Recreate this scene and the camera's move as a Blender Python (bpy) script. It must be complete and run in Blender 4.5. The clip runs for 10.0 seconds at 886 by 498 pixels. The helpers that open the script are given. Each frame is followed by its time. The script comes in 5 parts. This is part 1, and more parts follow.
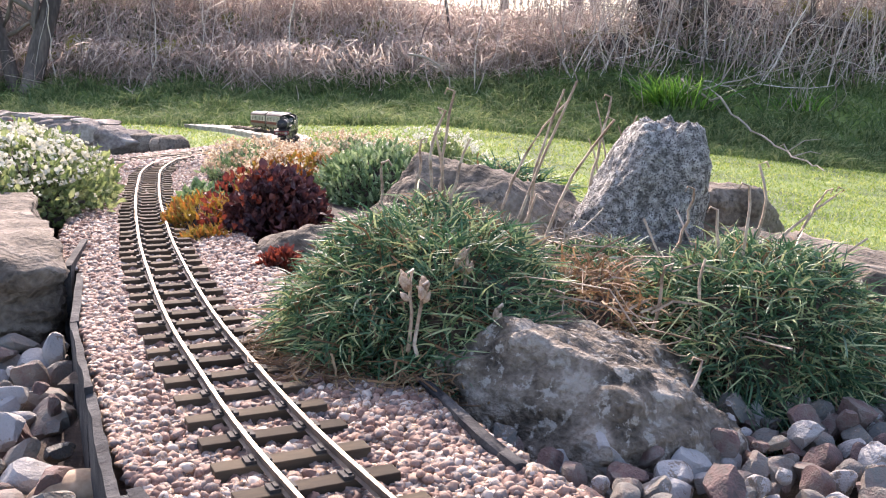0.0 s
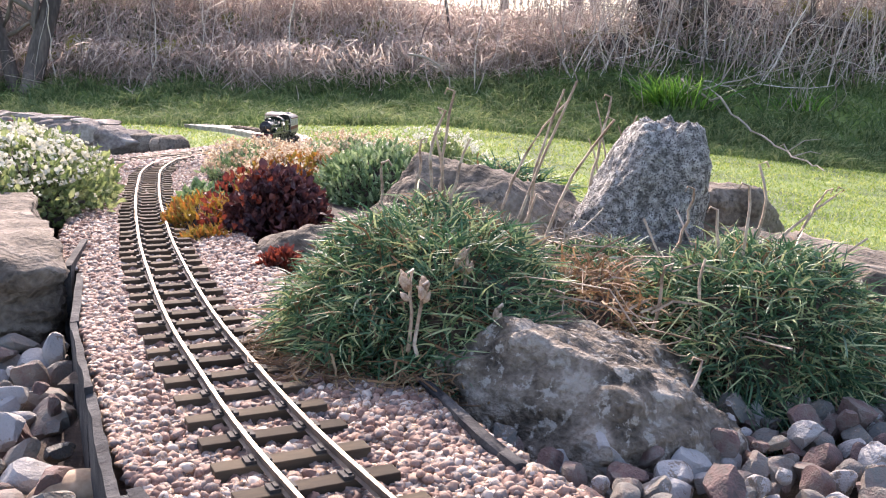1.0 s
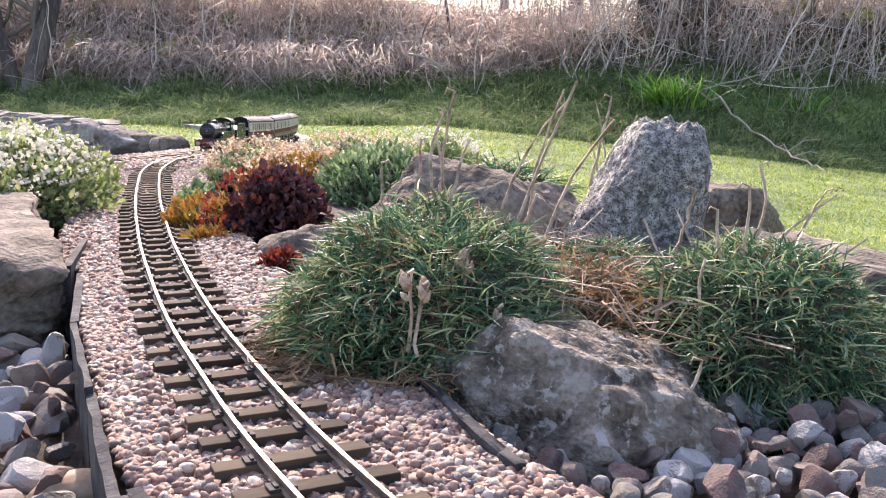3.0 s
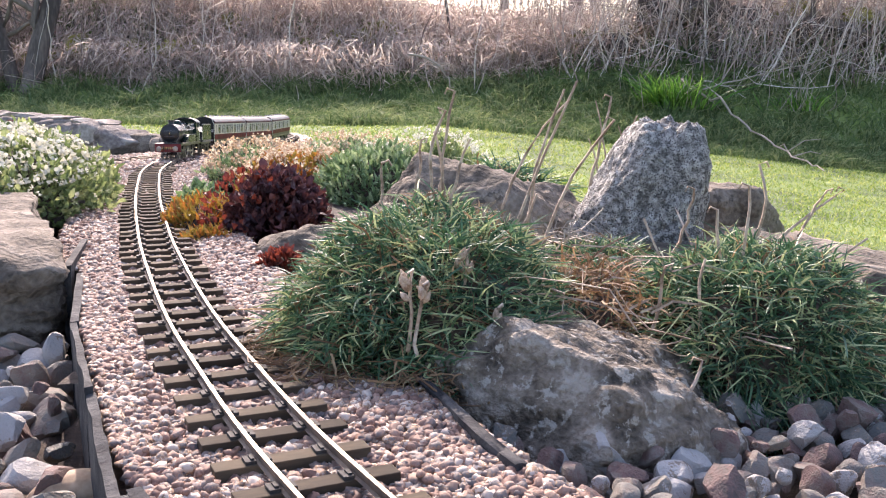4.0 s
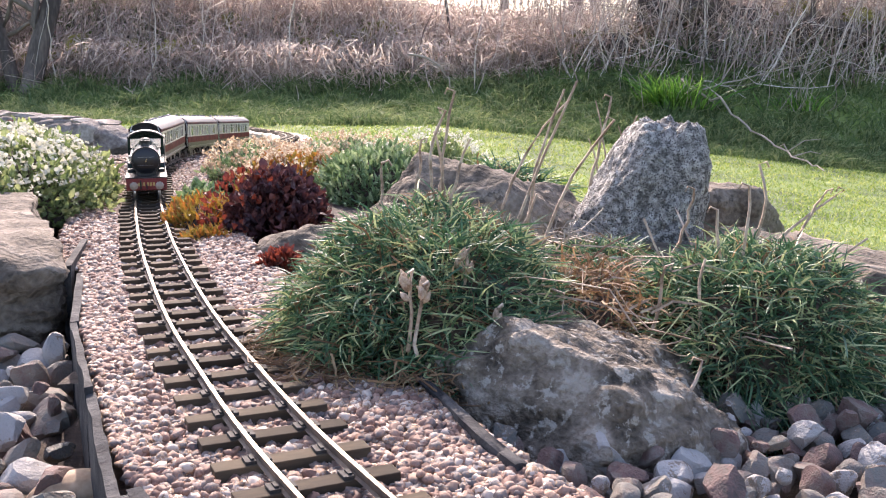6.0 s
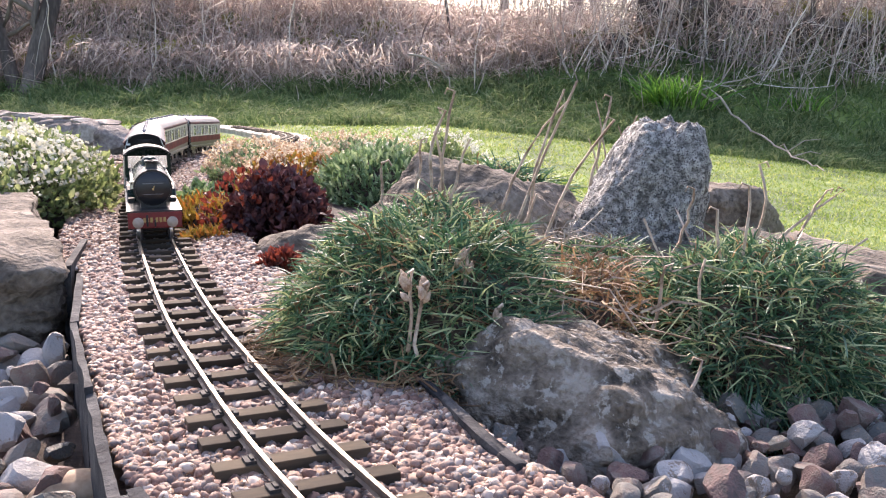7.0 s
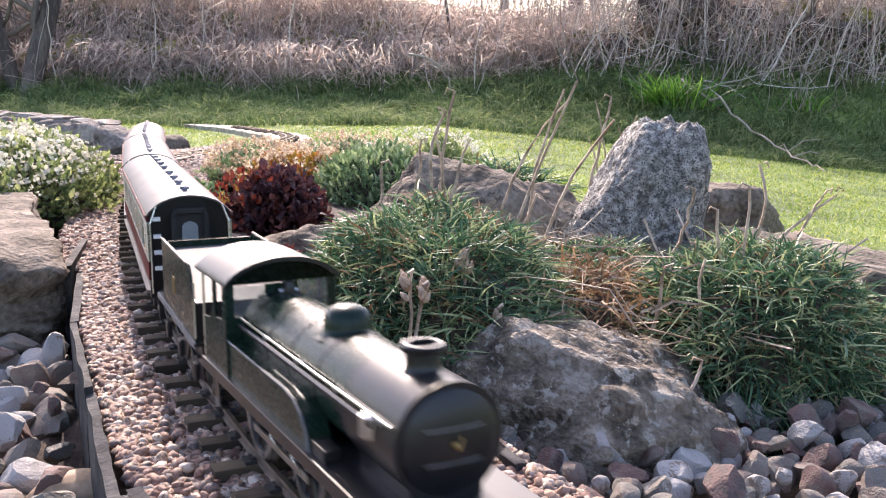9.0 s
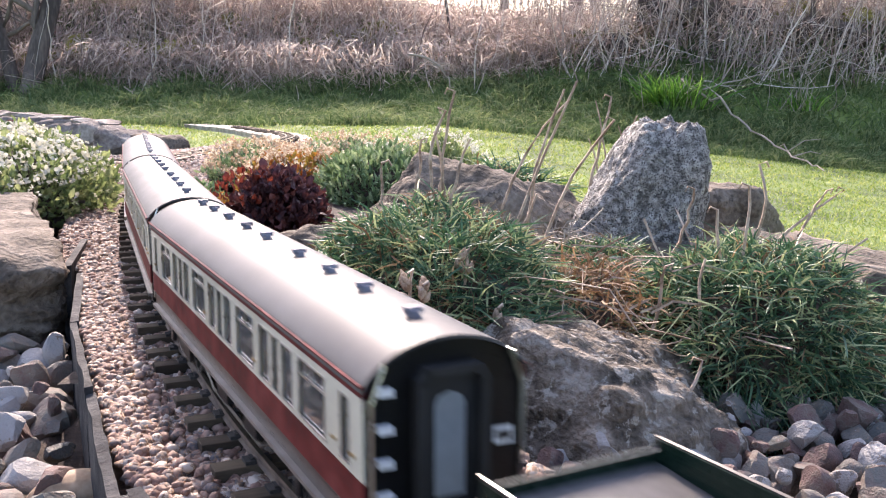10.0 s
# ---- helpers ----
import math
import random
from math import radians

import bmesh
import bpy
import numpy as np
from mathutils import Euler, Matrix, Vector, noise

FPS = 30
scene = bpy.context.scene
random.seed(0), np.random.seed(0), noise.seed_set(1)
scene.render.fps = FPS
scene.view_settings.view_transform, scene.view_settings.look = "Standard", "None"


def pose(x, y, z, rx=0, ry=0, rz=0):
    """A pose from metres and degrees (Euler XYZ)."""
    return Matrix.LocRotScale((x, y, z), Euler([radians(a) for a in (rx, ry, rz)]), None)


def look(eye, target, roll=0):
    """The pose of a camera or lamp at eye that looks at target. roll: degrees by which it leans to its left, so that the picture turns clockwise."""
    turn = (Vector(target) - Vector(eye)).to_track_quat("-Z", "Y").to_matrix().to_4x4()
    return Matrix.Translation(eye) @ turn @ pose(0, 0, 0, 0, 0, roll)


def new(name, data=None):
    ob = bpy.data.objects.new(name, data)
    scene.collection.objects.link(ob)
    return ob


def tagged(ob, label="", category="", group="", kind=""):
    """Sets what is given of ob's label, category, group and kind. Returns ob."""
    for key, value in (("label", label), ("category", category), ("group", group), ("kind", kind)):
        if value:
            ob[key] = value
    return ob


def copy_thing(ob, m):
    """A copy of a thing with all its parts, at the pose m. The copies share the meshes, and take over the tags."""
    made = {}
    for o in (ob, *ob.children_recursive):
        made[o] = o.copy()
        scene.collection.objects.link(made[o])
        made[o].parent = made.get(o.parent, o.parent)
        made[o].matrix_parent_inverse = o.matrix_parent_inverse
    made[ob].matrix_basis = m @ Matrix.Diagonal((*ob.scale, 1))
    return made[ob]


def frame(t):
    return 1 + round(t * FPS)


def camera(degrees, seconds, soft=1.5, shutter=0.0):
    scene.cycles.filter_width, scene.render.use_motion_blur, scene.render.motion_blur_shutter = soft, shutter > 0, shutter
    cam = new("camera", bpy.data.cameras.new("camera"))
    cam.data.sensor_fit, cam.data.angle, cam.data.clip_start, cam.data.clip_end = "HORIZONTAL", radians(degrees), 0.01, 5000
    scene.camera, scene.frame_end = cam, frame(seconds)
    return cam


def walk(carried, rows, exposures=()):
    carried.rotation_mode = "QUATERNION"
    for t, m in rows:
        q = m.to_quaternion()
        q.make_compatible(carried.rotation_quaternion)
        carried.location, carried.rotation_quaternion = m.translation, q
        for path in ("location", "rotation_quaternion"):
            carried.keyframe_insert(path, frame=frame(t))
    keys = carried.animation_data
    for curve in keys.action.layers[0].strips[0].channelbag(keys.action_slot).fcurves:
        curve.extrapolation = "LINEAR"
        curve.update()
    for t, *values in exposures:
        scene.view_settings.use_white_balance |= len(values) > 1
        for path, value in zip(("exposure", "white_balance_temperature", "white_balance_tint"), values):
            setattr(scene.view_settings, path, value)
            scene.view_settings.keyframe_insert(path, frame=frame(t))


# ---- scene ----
CLIP = 10.0
cam = camera(48.0, CLIP, soft=1.15, shutter=0.4)
EYE = (0.0, 0.0, 0.170)
HERE = look(EYE, (0.0, math.cos(radians(9.76)), 0.170 - math.sin(radians(9.76))))
walk(cam, [(0.0, HERE), (CLIP, HERE)], exposures=[(0.0, 1.46, 6450, 23), (CLIP, 1.46, 6450, 23)])

# ---- light: low spring sun ahead and to the side, clear sky ----
SUN_AZ, SUN_EL = radians(-14), radians(36)
to_sun = Vector((math.sin(SUN_AZ) * math.cos(SUN_EL), math.cos(SUN_AZ) * math.cos(SUN_EL), math.sin(SUN_EL)))
world = bpy.data.worlds.new("world")
scene.world = world
world.use_nodes = True
wn = world.node_tree.nodes
sky = wn.new("ShaderNodeTexSky")
sky.sky_type, sky.sun_disc = "NISHITA", False
sky.sun_elevation, sky.sun_rotation = SUN_EL, SUN_AZ
sky.dust_density, sky.air_density = 2.5, 1.0
wn["Background"].inputs["Strength"].default_value = 0.15
world.node_tree.links.new(sky.outputs[0], wn["Background"].inputs["Color"])
sun = new("sun", bpy.data.lights.new("sun", "SUN"))
sun.data.energy, sun.data.angle, sun.data.color = 3.0, radians(0.6), (1.0, 0.885, 0.74)
sun.matrix_world = look(to_sun * 20, (0, 0, 0))

# ---- materials ----
def mat(name, colours, rough=0.8, scale=20.0, fine=200.0, bump=0.3, depth=0.001, metal=0.0, vary=0.0, island=False,
        leaf=0.0, coat=0.0, spec=0.5, speck=None, stretch=None, patch=None):
    """A surface of two to four colours mixed by coarse and fine noise, with relief of a real depth in metres."""
    m = bpy.data.materials.new(name)
    m.use_nodes = True
    n, l = m.node_tree.nodes, m.node_tree.links
    bsdf = n["Principled BSDF"]
    co = n.new("ShaderNodeTexCoord")
    src = co.outputs["Object"]
    if stretch:
        mp = n.new("ShaderNodeMapping")
        mp.inputs["Scale"].default_value = stretch
        l.new(src, mp.inputs["Vector"])
        src = mp.outputs[0]
    rnd = None
    if vary:
        if island:
            rnd = n.new("ShaderNodeNewGeometry").outputs["Random Per Island"]
        else:
            rnd = n.new("ShaderNodeObjectInfo").outputs["Random"]
    a = n.new("ShaderNodeTexNoise")
    a.inputs["Scale"].default_value, a.inputs["Detail"].default_value = scale, 5.0
    l.new(src, a.inputs["Vector"])
    b = n.new("ShaderNodeTexNoise")
    b.inputs["Scale"].default_value, b.inputs["Detail"].default_value = fine, 4.0
    l.new(src, b.inputs["Vector"])
    mixv = n.new("ShaderNodeMath")
    mixv.operation = "MULTIPLY_ADD"
    l.new(b.outputs["Fac"], mixv.inputs[0])
    mixv.inputs[1].default_value = 0.45
    l.new(a.outputs["Fac"], mixv.inputs[2])
    val = mixv.outputs[0]
    if rnd is not None:
        mv = n.new("ShaderNodeMath")
        mv.operation = "MULTIPLY_ADD"
        l.new(rnd, mv.inputs[0])
        mv.inputs[1].default_value = vary
        l.new(val, mv.inputs[2])
        sub = n.new("ShaderNodeMath")
        sub.operation = "SUBTRACT"
        l.new(mv.outputs[0], sub.inputs[0])
        sub.inputs[1].default_value = vary / 2
        val = sub.outputs[0]
    ramp = n.new("ShaderNodeValToRGB")
    el = ramp.color_ramp.elements
    k = len(colours)
    lo, hi = (0.56, 0.90) if rnd is None else (0.72 - 0.30 - vary * 0.35, 0.72 + 0.30 + vary * 0.35)
    while len(el) < k:
        el.new(0.5)
    for i, c in enumerate(colours):
        el[i].position = min(1.0, max(0.0, lo + (hi - lo) * i / max(1, k - 1)))
        el[i].color = (*c, 1)
    l.new(val, ramp.inputs["Fac"])
    col = ramp.outputs["Color"]
    if speck:
        v = n.new("ShaderNodeTexVoronoi")
        v.inputs["Scale"].default_value = speck[0]
        l.new(src, v.inputs["Vector"])
        r2 = n.new("ShaderNodeValToRGB")
        r2.color_ramp.elements[0].position, r2.color_ramp.elements[1].position = speck[2], speck[2] + 0.12
        sep = n.new("ShaderNodeSeparateColor")
        l.new(v.outputs["Color"], sep.inputs[0])
        l.new(sep.outputs[0], r2.inputs["Fac"])
        mx = n.new("ShaderNodeMixRGB")
        l.new(r2.outputs["Color"], mx.inputs["Fac"])
        l.new(col, mx.inputs["Color1"])
        mx.inputs["Color2"].default_value = (*speck[1], 1)
        col = mx.outputs[0]
    if patch:
        pn = n.new("ShaderNodeTexNoise")
        pn.inputs["Scale"].default_value, pn.inputs["Detail"].default_value, pn.inputs["Roughness"].default_value = patch[0], 6.0, 0.65
        l.new(src, pn.inputs["Vector"])
        r3 = n.new("ShaderNodeValToRGB")
        r3.color_ramp.elements[0].position, r3.color_ramp.elements[1].position = patch[2], patch[2] + 0.05
        l.new(pn.outputs["Fac"], r3.inputs["Fac"])
        mp3 = n.new("ShaderNodeMixRGB")
        l.new(r3.outputs["Color"], mp3.inputs["Fac"])
        l.new(col, mp3.inputs["Color1"])
        mp3.inputs["Color2"].default_value = (*patch[1], 1)
        col = mp3.outputs[0]
    l.new(col, bsdf.inputs["Base Color"])
    bsdf.inputs["Roughness"].default_value = rough
    bsdf.inputs["Metallic"].default_value = metal
    bsdf.inputs["Specular IOR Level"].default_value = spec
    bsdf.inputs["Coat Weight"].default_value = coat
    if rough > 0.15:
        rr = n.new("ShaderNodeMapRange")
        rr.inputs["To Min"].default_value, rr.inputs["To Max"].default_value = max(0.05, rough - 0.12), min(1, rough + 0.12)
        l.new(b.outputs["Fac"], rr.inputs["Value"])
        l.new(rr.outputs[0], bsdf.inputs["Roughness"])
    if bump:
        bp = n.new("ShaderNodeBump")
        bp.inputs["Strength"].default_value, bp.inputs["Distance"].default_value = bump, depth
        l.new(mixv.outputs[0], bp.inputs["Height"])
        l.new(bp.outputs[0], bsdf.inputs["Normal"])
    if leaf:
        tr = n.new("ShaderNodeBsdfTranslucent")
        l.new(col, tr.inputs["Color"])
        ms = n.new("ShaderNodeMixShader")
        ms.inputs[0].default_value = leaf
        l.new(bsdf.outputs[0], ms.inputs[1])
        l.new(tr.outputs[0], ms.inputs[2])
        l.new(ms.outputs[0], n["Material Output"].inputs["Surface"])
    return m


def glass(name, tint, rough=0.05):
    m = bpy.data.materials.new(name)
    m.use_nodes = True
    b = m.node_tree.nodes["Principled BSDF"]
    b.inputs["Base Color"].default_value = (*tint, 1)
    b.inputs["Roughness"].default_value = rough
    b.inputs["Transmission Weight"].default_value = 0.9
    b.inputs["IOR"].default_value = 1.45
    return m


M_GRAVEL = mat("pink_gravel", [(0.06, 0.047, 0.042), (0.23, 0.125, 0.09), (0.36, 0.235, 0.17), (0.125, 0.118, 0.118), (0.40, 0.225, 0.11), (0.54, 0.45, 0.37)], 0.75, 120, 900, 0.5, 0.0006, vary=0.9, island=True)
M_GRAVEL_OB = mat("pink_gravel_stone", [(0.06, 0.047, 0.042), (0.23, 0.125, 0.09), (0.36, 0.235, 0.17), (0.125, 0.118, 0.118), (0.40, 0.225, 0.11), (0.54, 0.45, 0.37)], 0.75, 1.2, 8, 0.6, 0.0006, vary=0.9)
M_GRIT = mat("ballast_grit", [(0.06, 0.045, 0.04), (0.20, 0.14, 0.12), (0.30, 0.23, 0.20)], 0.95, 90, 500, 0.8, 0.002)
M_PEBBLE = mat("grey_pebble", [(0.075, 0.06, 0.052), (0.17, 0.10, 0.085), (0.20, 0.165, 0.135), (0.155, 0.155, 0.135), (0.27, 0.205, 0.15), (0.38, 0.36, 0.335)], 0.8, 1.6, 11, 1.0, 0.0022, vary=1.0, patch=(2.6, (0.30, 0.27, 0.23), 0.66))
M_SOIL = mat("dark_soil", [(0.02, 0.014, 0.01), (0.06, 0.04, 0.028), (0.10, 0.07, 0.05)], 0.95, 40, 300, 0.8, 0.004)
M_ROCK = mat("brown_sandstone", [(0.06, 0.046, 0.032), (0.14, 0.109, 0.077), (0.215, 0.172, 0.126), (0.30, 0.25, 0.19)], 0.92, 18, 170, 1.0, 0.010, patch=(38, (0.09, 0.074, 0.056), 0.58))
M_LICHEN = mat("lichened_rock", [(0.05, 0.039, 0.027), (0.14, 0.111, 0.08), (0.23, 0.188, 0.142), (0.36, 0.312, 0.25)], 0.92, 30, 260, 1.0, 0.012, patch=(120, (0.38, 0.345, 0.285), 0.555))
M_GRANITE = mat("granite", [(0.16, 0.148, 0.13), (0.48, 0.45, 0.40), (0.82, 0.79, 0.72)], 0.92, 150, 620, 1.0, 0.016, speck=(800, (0.10, 0.094, 0.085), 0.76))
M_TAN = mat("tan_cobble", [(0.26, 0.155, 0.085), (0.42, 0.28, 0.17), (0.52, 0.38, 0.25)], 0.7, 40, 300, 0.4, 0.001)
M_RUST = mat("rail_side", [(0.06, 0.04, 0.03), (0.15, 0.105, 0.07)], 0.7, 80, 400, 0.3, 0.0004)
M_SLATE = mat("slate", [(0.018, 0.018, 0.02), (0.045, 0.045, 0.047), (0.10, 0.096, 0.09)], 0.85, 30, 260, 0.9, 0.003, spec=0.2)
M_STEEL = mat("rail_steel", [(0.14, 0.118, 0.09), (0.25, 0.215, 0.165)], 0.48, 40, 300, 0.1, 0.0002, metal=1.0)
M_SLEEPER = mat("sleeper_plastic", [(0.025, 0.019, 0.014), (0.06, 0.046, 0.032), (0.115, 0.088, 0.058)], 0.85, 60, 500, 0.5, 0.0006, vary=0.5, spec=0.15, stretch=(0.25, 1, 1))
M_CHAIR = mat("chair_plastic", [(0.03, 0.028, 0.026), (0.07, 0.065, 0.06)], 0.75, 90, 500, 0.3, 0.0004, spec=0.2)
M_LAWN = mat("lawn_earth", [(0.06, 0.09, 0.02), (0.12, 0.18, 0.035), (0.19, 0.25, 0.06)], 0.95, 3, 60, 0.8, 0.01)
M_GRASS = mat("lawn_grass", [(0.11, 0.175, 0.03), (0.24, 0.335, 0.065), (0.42, 0.45, 0.13)], 0.5, 1.6, 30, 0, vary=0.8, island=True, leaf=0.5)
M_BANKGRASS = mat("bank_grass", [(0.06, 0.105, 0.04), (0.145, 0.215, 0.075), (0.29, 0.33, 0.15)], 0.85, 1.0, 30, 0, vary=0.8, island=True, leaf=0.4)
M_THRIFT = mat("thrift_leaf", [(0.020, 0.055, 0.030), (0.05, 0.125, 0.06), (0.125, 0.235, 0.105), (0.42, 0.47, 0.23)], 0.54, 25, 200, 0, vary=1.0, island=True, leaf=0.28)
M_DRY = mat("dry_thatch", [(0.10, 0.05, 0.025), (0.26, 0.15, 0.075), (0.42, 0.28, 0.15)], 0.7, 25, 200, 0, vary=0.8, island=True, leaf=0.25)
M_STALK = mat("dead_stalk", [(0.22, 0.145, 0.095), (0.42, 0.31, 0.22), (0.58, 0.47, 0.35)], 0.7, 60, 400, 0.3, 0.0005)
M_HEDGE = mat("hedge_stem", [(0.17, 0.12, 0.10), (0.40, 0.32, 0.265), (0.70, 0.62, 0.53)], 0.8, 4, 60, 0.3, 0.002, vary=1.0, island=True)
M_BRACKEN = mat("dead_bracken", [(0.28, 0.205, 0.175), (0.56, 0.45, 0.385), (0.78, 0.68, 0.595)], 0.9, 1.2, 60, 0, vary=0.9, island=True, leaf=0.6)
M_BANK = mat("bank_earth", [(0.08, 0.06, 0.05), (0.17, 0.13, 0.11), (0.26, 0.21, 0.17)], 0.95, 2.5, 30, 0.9, 0.03)
M_FIELD = mat("dark_field_stone", [(0.07, 0.058, 0.05), (0.17, 0.14, 0.12), (0.28, 0.24, 0.20), (0.42, 0.37, 0.31)], 0.9, 9, 90, 1.0, 0.014)
# darker than the field stone of the low wall, with mossy patches
M_DARKSTONE = mat("dark_bank_stone", [(0.03, 0.024, 0.02), (0.09, 0.07, 0.058), (0.19, 0.155, 0.125)], 0.85, 6, 60, 1.0, 0.02, patch=(7, (0.16, 0.15, 0.04), 0.60))
M_MOSS = mat("moss", [(0.09, 0.09, 0.025), (0.24, 0.22, 0.05), (0.42, 0.37, 0.10)], 0.95, 6, 90, 0.9, 0.01)
M_BARK = mat("bark", [(0.06, 0.046, 0.04), (0.14, 0.112, 0.095), (0.24, 0.20, 0.17)], 0.9, 6, 60, 0.9, 0.01, stretch=(1, 1, 0.2))
M_ARABIS = mat("arabis_leaf", [(0.065, 0.10, 0.035), (0.17, 0.225, 0.08), (0.35, 0.39, 0.17)], 0.6, 20, 200, 0, vary=0.8, island=True, leaf=0.45)
M_PETAL = mat("white_petal", [(0.56, 0.53, 0.38), (0.76, 0.74, 0.64)], 0.6, 20, 200, 0, vary=0.5, island=True, leaf=0.35)
M_HEUCHERA = mat("dark_red_leaf", [(0.025, 0.011, 0.016), (0.075, 0.026, 0.030), (0.16, 0.055, 0.045)], 0.6, 30, 200, 0, vary=0.9, island=True, leaf=0.22)
M_HEUCHERA_RED = mat("bright_red_leaf", [(0.10, 0.020, 0.014), (0.24, 0.05, 0.028)], 0.6, 30, 200, 0, vary=0.9, island=True, leaf=0.4)
M_SEDUM = mat("orange_sedum", [(0.16, 0.13, 0.025), (0.34, 0.22, 0.035), (0.42, 0.15, 0.03)], 0.5, 30, 200, 0, vary=0.9, island=True, leaf=0.35)
M_PEACH = mat("peach_flower", [(0.36, 0.22, 0.12), (0.56, 0.42, 0.28), (0.75, 0.66, 0.50)], 0.7, 30, 200, 0, vary=0.9, island=True, leaf=0.4)
M_SHRUB = mat("green_shrub_leaf", [(0.07, 0.125, 0.055), (0.17, 0.26, 0.11), (0.33, 0.41, 0.21)], 0.5, 20, 200, 0, vary=0.9, island=True, leaf=0.35)
M_DAFF = mat("daffodil_leaf", [(0.05, 0.15, 0.02), (0.12, 0.28, 0.035), (0.24, 0.42, 0.07)], 0.4, 5, 60, 0, vary=0.8, island=True, leaf=0.55)
M_PALE = mat("pale_branch", [(0.30, 0.25, 0.19), (0.48, 0.41, 0.33)], 0.8, 10, 120, 0.3, 0.001)


# ---- building tools ----
def part(name, bm, material, parent=None, label="", smooth=None):
    """Links a bmesh as one mesh object under a thing or part."""
    me = bpy.data.meshes.new(name)
    bm.to_mesh(me)
    bm.free()
    me.materials.append(material)
    if smooth is not None:
        me.shade_smooth()
        if smooth < 180:
            me.set_sharp_from_angle(angle=radians(smooth))
    ob = new(name, me)
    if parent:
        ob.parent = parent
    return tagged(ob, label)


def thing(name, m, label, category, group="", kind=""):
    ob = new(name)
    ob.empty_display_size = 0.02
    ob.matrix_world = m
    return tagged(ob, label, category, group, kind)


def solid(name, verts, faces, material, parent=None, smooth=False):
    me = bpy.data.meshes.new(name)
    me.from_pydata(verts, [], faces)
    me.materials.append(material)
    if smooth:
        me.shade_smooth()
    ob = new(name, me)
    if parent:
        ob.parent = parent
    return ob


def add_box(bm, x0, x1, y0, y1, z0, z1, bevel=0.0):
    made = bmesh.ops.create_cube(bm, size=1.0)["verts"]
    for v in made:
        v.co = Vector(((x0 + x1) / 2 + v.co.x * (x1 - x0), (y0 + y1) / 2 + v.co.y * (y1 - y0), (z0 + z1) / 2 + v.co.z * (z1 - z0)))
    if bevel:
        edges = list({e for v in made for e in v.link_edges})
        bmesh.ops.bevel(bm, geom=edges, offset=bevel, segments=2, profile=0.6, affect="EDGES")
    return bm


def box(x0, x1, y0, y1, z0, z1, bevel=0.0):
    return add_box(bmesh.new(), x0, x1, y0, y1, z0, z1, bevel)


def lathe(bm, profile, m, seg=20):
    """Rings of (radius, height) about the z axis of m; ends with a radius of nought close."""
    rings = []
    for r, h in profile:
        if r < 1e-6:
            rings.append([bm.verts.new(m @ Vector((0, 0, h)))])
        else:
            rings.append([bm.verts.new(m @ Vector((r * math.cos(2 * math.pi * i / seg), r * math.sin(2 * math.pi * i / seg), h))) for i in range(seg)])
    for a, b in zip(rings, rings[1:]):
        for i in range(seg):
            j = (i + 1) % seg
            if len(a) == 1 and len(b) == 1:
                continue
            if len(a) == 1:
                bm.faces.new((a[0], b[i], b[j]))
            elif len(b) == 1:
                bm.faces.new((a[i], a[j], b[0]))
            else:
                bm.faces.new((a[i], a[j], b[j], b[i]))
    bmesh.ops.recalc_face_normals(bm, faces=bm.faces)
    return bm


def tube(bm, pts, r0, r1=None, seg=6):
    """A round rod along pts, tapering from r0 to r1."""
    r1 = r0 if r1 is None else r1
    pts = [Vector(p) for p in pts]
    rings = []
    for i, p in enumerate(pts):
        d = (pts[min(i + 1, len(pts) - 1)] - pts[max(i - 1, 0)]).normalized()
        u = d.cross(Vector((0.31, 0.17, 0.93)) if abs(d.z) < 0.8 else Vector((1, 0.2, 0))).normalized()
        w = d.cross(u)
        r = r0 + (r1 - r0) * i / (len(pts) - 1)
        rings.append([bm.verts.new(p + (u * math.cos(2 * math.pi * k / seg) + w * math.sin(2 * math.pi * k / seg)) * r) for k in range(seg)])
    for a, b in zip(rings, rings[1:]):
        for k in range(seg):
            bm.faces.new((a[k], a[(k + 1) % seg], b[(k + 1) % seg], b[k]))
    bm.faces.new(rings[0][::-1])
    bm.faces.new(rings[-1])
    return bm


def blades(root, way, length, width, droop, rng, seg=3):
    """Tapering leaf blades: arrays of roots, unit directions, lengths and widths; droop bends the tips down. Gives verts and faces."""
    n = len(root)
    side = np.cross(way, rng.normal(size=(n, 3)))
    side /= np.linalg.norm(side, axis=1, keepdims=True) + 1e-9
    bend = rng.normal(size=(n, 3)) * 0.4
    bend[:, 2] = -np.abs(droop)
    rows = []
    for k in range(seg + 1):
        t = k / seg
        c = root + way * (length * t)[:, None] + bend * (length * t * t)[:, None]
        if k < seg:
            w = (width * (1 - 0.55 * t * t) / 2)[:, None] * side
            rows += [c - w, c + w]
        else:
            rows.append(c)
    per = 2 * seg + 1
    v = np.stack(rows, 1).reshape(-1, 3)
    base = np.arange(n)[:, None] * per
    f = []
    for k in range(seg - 1):
        f.append((base + np.array([2 * k, 2 * k + 1, 2 * k + 3, 2 * k + 2])).tolist())
    f.append((base + np.array([2 * seg - 2, 2 * seg - 1, 2 * seg])).tolist())
    return v.tolist(), [q for rows4 in zip(*f) for q in rows4]


